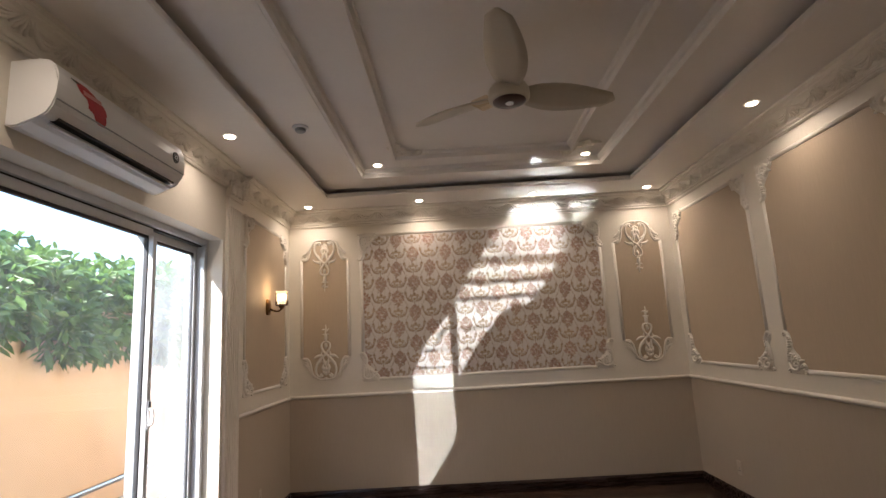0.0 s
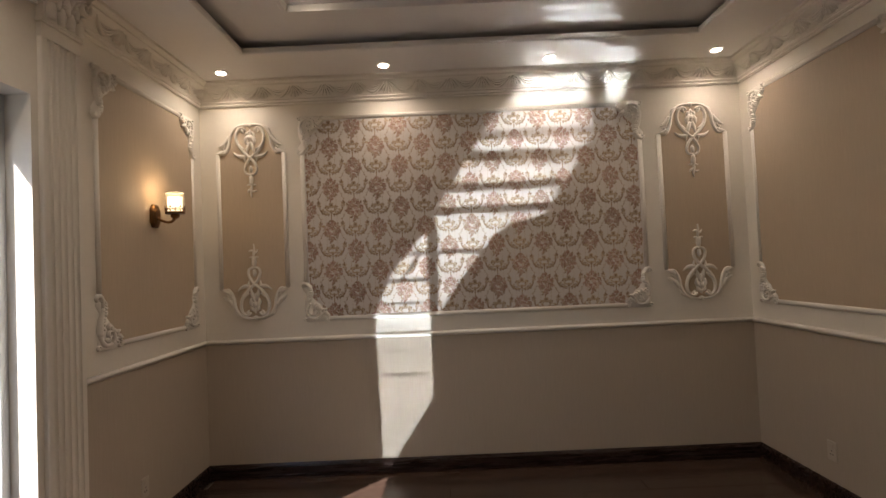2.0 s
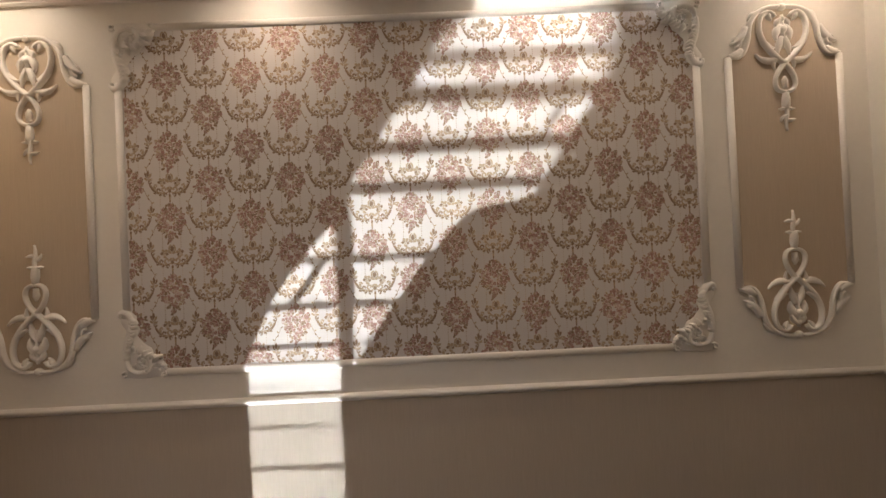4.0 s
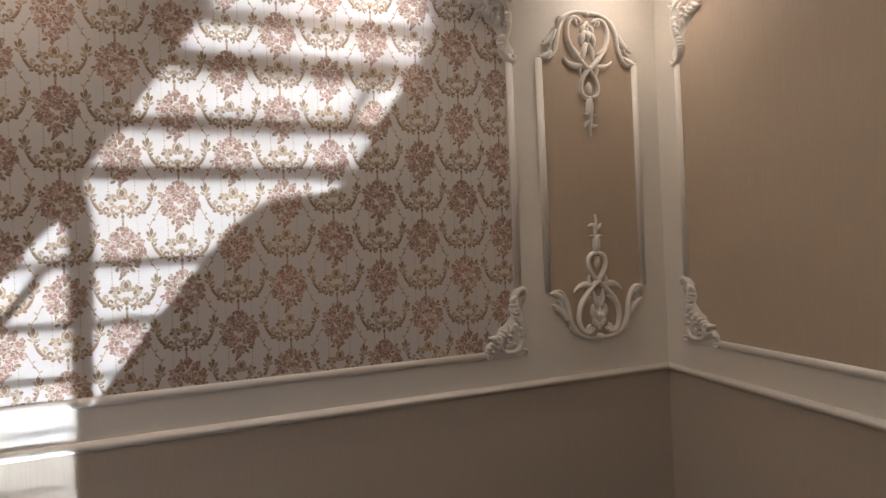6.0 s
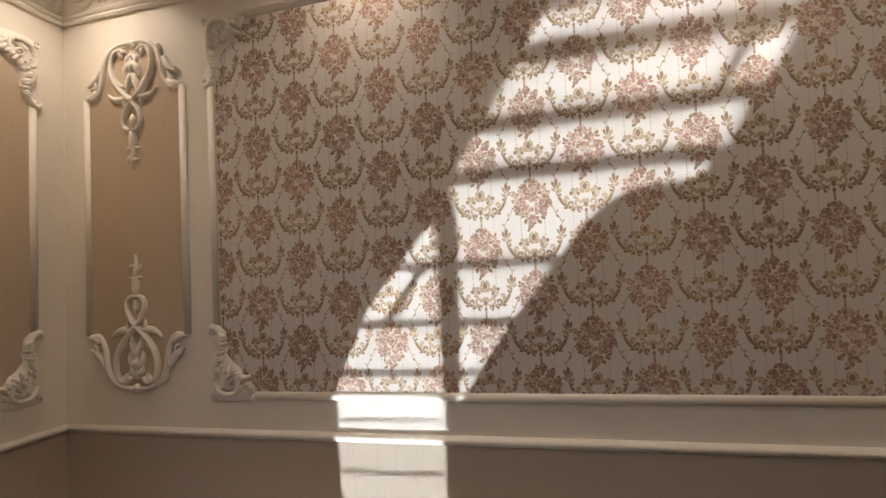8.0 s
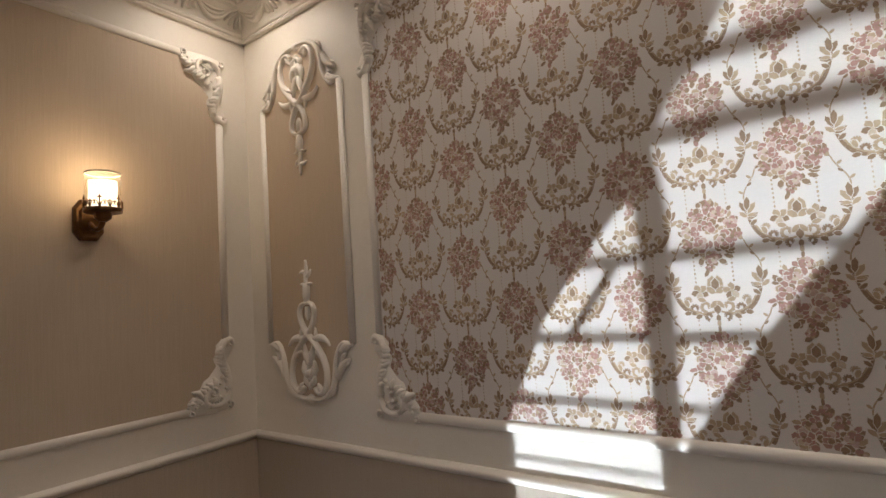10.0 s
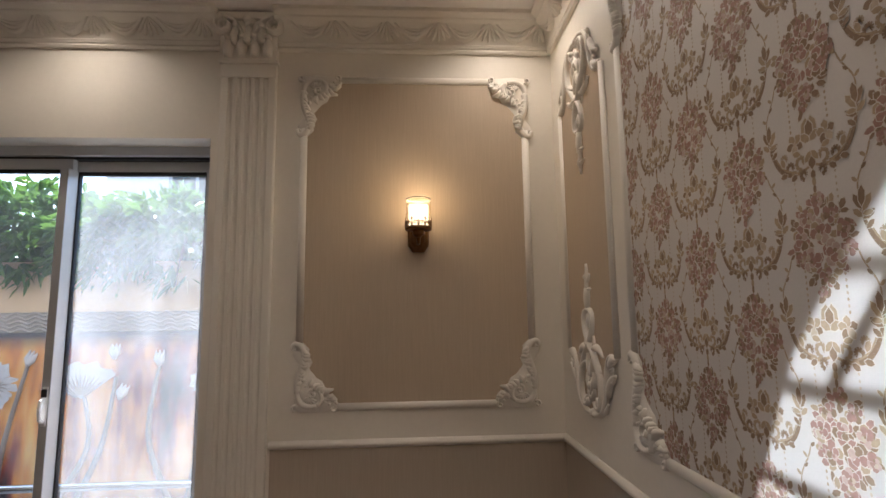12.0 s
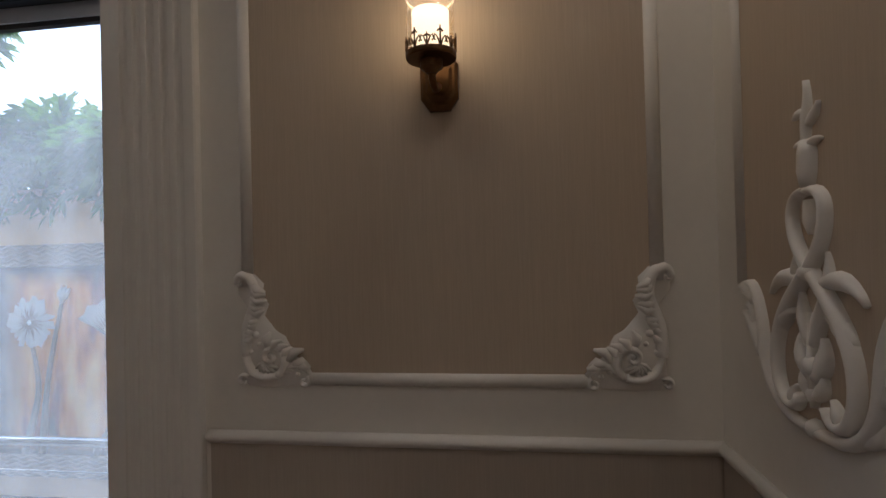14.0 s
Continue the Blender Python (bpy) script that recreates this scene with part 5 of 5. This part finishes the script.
def fan_flower(y, z, w, lean):
    """A poppy seen from the side."""
    bm = bmesh.new()
    base = bm.verts.new((0.03, y, z))
    rim = [bm.verts.new((0.03 + 0.012 * (i % 2), y + w * math.cos(a) , z + w * 0.85 * math.sin(a) + 0.02 * math.sin(i * 1.9))) for i, a in enumerate([lean + 0.35 + 2.0 * q / 14 for q in range(15)])]
    for p, s in zip(rim, rim[1:]):
        bm.faces.new((base, p, s))
    f = part("poppy", bm, SILVER, mur, "silver white poppy seen from the side", True)
    veins = bmesh.new()
    for q in range(12):
        a = lean + 0.45 + 1.8 * q / 11
        tube(veins, [(0.036, y + w * 0.1 * math.cos(a), z + w * 0.085 * math.sin(a)), (0.042, y + w * 0.5 * math.cos(a), z + w * 0.42 * math.sin(a)), (0.040, y + w * 0.72 * math.cos(a), z + w * 0.62 * math.sin(a))], [0.012, 0.006, 0.001], 5)
    part("vein", veins, WAVE, f, "dark veins of the petals")


flower(-0.98, 1.15, 0.21, 1)
fan_flower(-0.28, 1.03, 0.34, 0.35)
flower(0.75, 1.16, 0.19, 5)
for y, z, a in ((-0.04, 1.34, 1.5), (0.02, 1.02, 1.2), (0.32, 1.28, 1.57), (-0.72, 1.30, 1.2), (1.05, 1.28, 1.5)):
    bm = bmesh.new()
    for da in (-0.35, 0, 0.35):
        tube(bm, [(0.03, y, z), (0.04, y + 0.06 * math.cos(a + da), z + 0.06 * math.sin(a + da)), (0.03, y + 0.13 * math.cos(a + da * 0.7), z + 0.13 * math.sin(a + da * 0.7))], [0.012, 0.024, 0.003], 6)
    part("bud", bm, SILVER, mur, "silver white bud", True)
for pts in (((-0.98, 1.0), (-0.90, 0.65), (-1.05, 0.18)), ((-0.72, 1.3), (-0.86, 0.7), (-0.90, 0.18)), ((-0.26, 1.05), (-0.16, 0.65), (-0.46, 0.18)), ((-0.02, 1.2), (-0.08, 0.65), (-0.30, 0.18)), ((0.32, 1.28), (0.22, 0.7), (0.48, 0.18)), ((0.75, 1.0), (0.66, 0.6), (0.58, 0.18)), ((1.05, 1.28), (0.98, 0.65), (0.92, 0.18))):
    q = bez(pts[0], pts[1], pts[1], pts[2], 10)
    part("stem", tube(bmesh.new(), [(0.025, a, b) for a, b in q], [0.014 + 0.0012 * i for i in range(11)], 6), CARVED, mur, "dark curving stem", True)

# ---- shrubs over the wall ----
def leaves(bm, g, boxes, n, size):
    """Long pointed leaves in whorls through ellipsoids (centre, radii)."""
    for _ in range(n):
        c, r = g.choice(boxes)
        d = Vector((g.gauss(0, 1), g.gauss(0, 1), g.gauss(0, 1))).normalized()
        p = Vector(c) + Vector((d.x * r[0], d.y * r[1], d.z * r[2])) * g.uniform(0.55, 1.0)
        tip = Vector((d.x + g.uniform(-0.4, 0.4), d.y + g.uniform(-0.4, 0.4), d.z * 0.4 + g.uniform(-0.5, 0.4))).normalized()
        for k in range(5):
            a = (tip + 0.9 * Vector((g.uniform(-1, 1), g.uniform(-1, 1), g.uniform(-1, 0.6)))).normalized()
            s = a.orthogonal().normalized()
            s = (s + a.cross(s) * g.uniform(-1, 1)).normalized()
            up = a.cross(s)
            l = size * g.uniform(0.7, 1.3)
            w = l * 0.16
            v = [bm.verts.new(q) for q in (p, p + a * l * 0.4 + s * w + up * 0.006, p + a * l * 0.75 + s * w * 0.7 - Vector((0, 0, l * 0.06)), p + a * l - Vector((0, 0, l * 0.18)),
                                            p + a * l * 0.75 - s * w * 0.7 - Vector((0, 0, l * 0.06)), p + a * l * 0.4 - s * w + up * 0.006)]
            bm.faces.new(v)


def shrub(x, y, boxes, n, seed, label, size=0.15, group="shrubs behind the garden wall"):
    g = random.Random(seed)
    t = thing("shrub", (x, y, GROUND - 0.05), label, "shrub", group)
    bm = bmesh.new()
    for c, r in boxes:
        c = Vector(c)
        mid = Vector((c.x * 0.3, c.y * 0.4, c.z * 0.6))
        tube(bm, [(0, 0, 0), mid * 0.6, mid, c], [0.05, 0.04, 0.03, 0.01], 7)
        for k in range(4):
            e = c + Vector((g.uniform(-1, 1) * r[0], g.uniform(-1, 1) * r[1], g.uniform(-0.6, 1) * r[2])) * 0.8
            tube(bm, [mid, (mid + e) / 2 + Vector((0, 0, 0.06)), e], [0.02, 0.012, 0.004], 5)
    part("trunk", bm, BARK, t, smooth=True)
    bm = bmesh.new()
    leaves(bm, g, boxes, n, size)
    part("crown", bm, LEAF, t)
    return t


H0 = -GROUND + 0.05
for k, (yy, hh, lo) in enumerate(((-3.4, 2.5, 1.9), (-1.9, 2.55, 1.9), (-0.5, 2.5, 1.75), (0.9, 2.6, 1.95), (2.3, 2.55, 2.05), (3.7, 2.5, 1.7), (5.1, 2.5, 1.55), (6.5, 2.55, 1.5), (7.9, 2.6, 1.55), (9.3, 2.65, 1.6), (10.9, 2.6, 1.7))):
    boxes = [((0.25, -0.35, hh + H0 - 0.35), (0.55, 0.55, 0.42)), ((0.3, 0.35, hh + H0 - 0.30), (0.55, 0.55, 0.45)), ((-0.2, 0.0, hh + H0 - 0.05), (0.5, 0.6, 0.38)), ((0.42, 0.1, lo + H0 + 0.25), (0.5, 0.7, 0.3)), ((0.5, -0.3, lo + H0 + 0.22), (0.4, 0.4, 0.25))]
    shrub(GW - 0.5, yy, boxes, 900, 20 + k, "dense green shrub with long pointed leaves over the garden wall", 0.15)
# an unseen taller tree, added further along the wall so that its crown keeps the low part of the sun off the room
tall = [((0.0, 0.4, 4.35), (0.7, 0.7, 0.72)), ((0.1, -0.6, 4.4), (0.7, 0.8, 0.75)), ((0.0, -1.6, 4.4), (0.7, 0.8, 0.75)), ((0.0, -2.6, 4.35), (0.7, 0.8, 0.7))]
tree = shrub(-3.95, -0.9, tall, 3000, 77, "unseen tall tree added behind the garden wall to block low sun", 0.17, "")
tree.name = "tree"
tree["category"] = "tree"

# neighbour's house
nh = thing("neighbour_house", (-13, 2.6, GROUND), "pale grey two-storey house beyond the garden wall", "house")
part("wall", boxed(-3, 3, -4.5, 4.5, 0, 6.2), HOUSE, nh)
part("roof", boxed(-3.3, 3.3, -4.8, 4.8, 6.2, 6.45, bevel=0.02), HOUSE, nh)
for yy in (-2.6, 0.0, 2.6):
    for zz in (1.0, 4.2):
        w = part("window", boxed(2.96, 3.03, yy - 0.6, yy + 0.6, zz, zz + 1.3, bevel=0.01), GREY, nh)
        part("pane", boxed(3.03, 3.04, yy - 0.52, yy - 0.03, zz + 0.08, zz + 1.22), BLACK, w, "dark glass")
        part("pane", boxed(3.03, 3.04, yy + 0.03, yy + 0.52, zz + 0.08, zz + 1.22), BLACK, w, "dark glass")

# ---- floor planks ----
PLANK = mesh("plank", boxed(-0.6485, 0.6485, -0.0742, 0.0742, -0.012, 0.0, bevel=0.0012), FLOORWOOD)
row = 0
y = YB - 0.075 - 0.004
while y > YF:
    x = DX + 0.05 - (0.43 * row) % 1.3
    while x < XR:
        a, b = max(x, DX - 0.02), min(x + 1.298, XR)
        if b - a > 0.05:
            p = new("plank", PLANK)
            p.parent = floor
            p.matrix_basis = pose((a + b) / 2, y, 0) @ Matrix.Diagonal(((b - a) / 1.298, 1, 1, 1))
        x += 1.3
    y -= 0.15
    row += 1
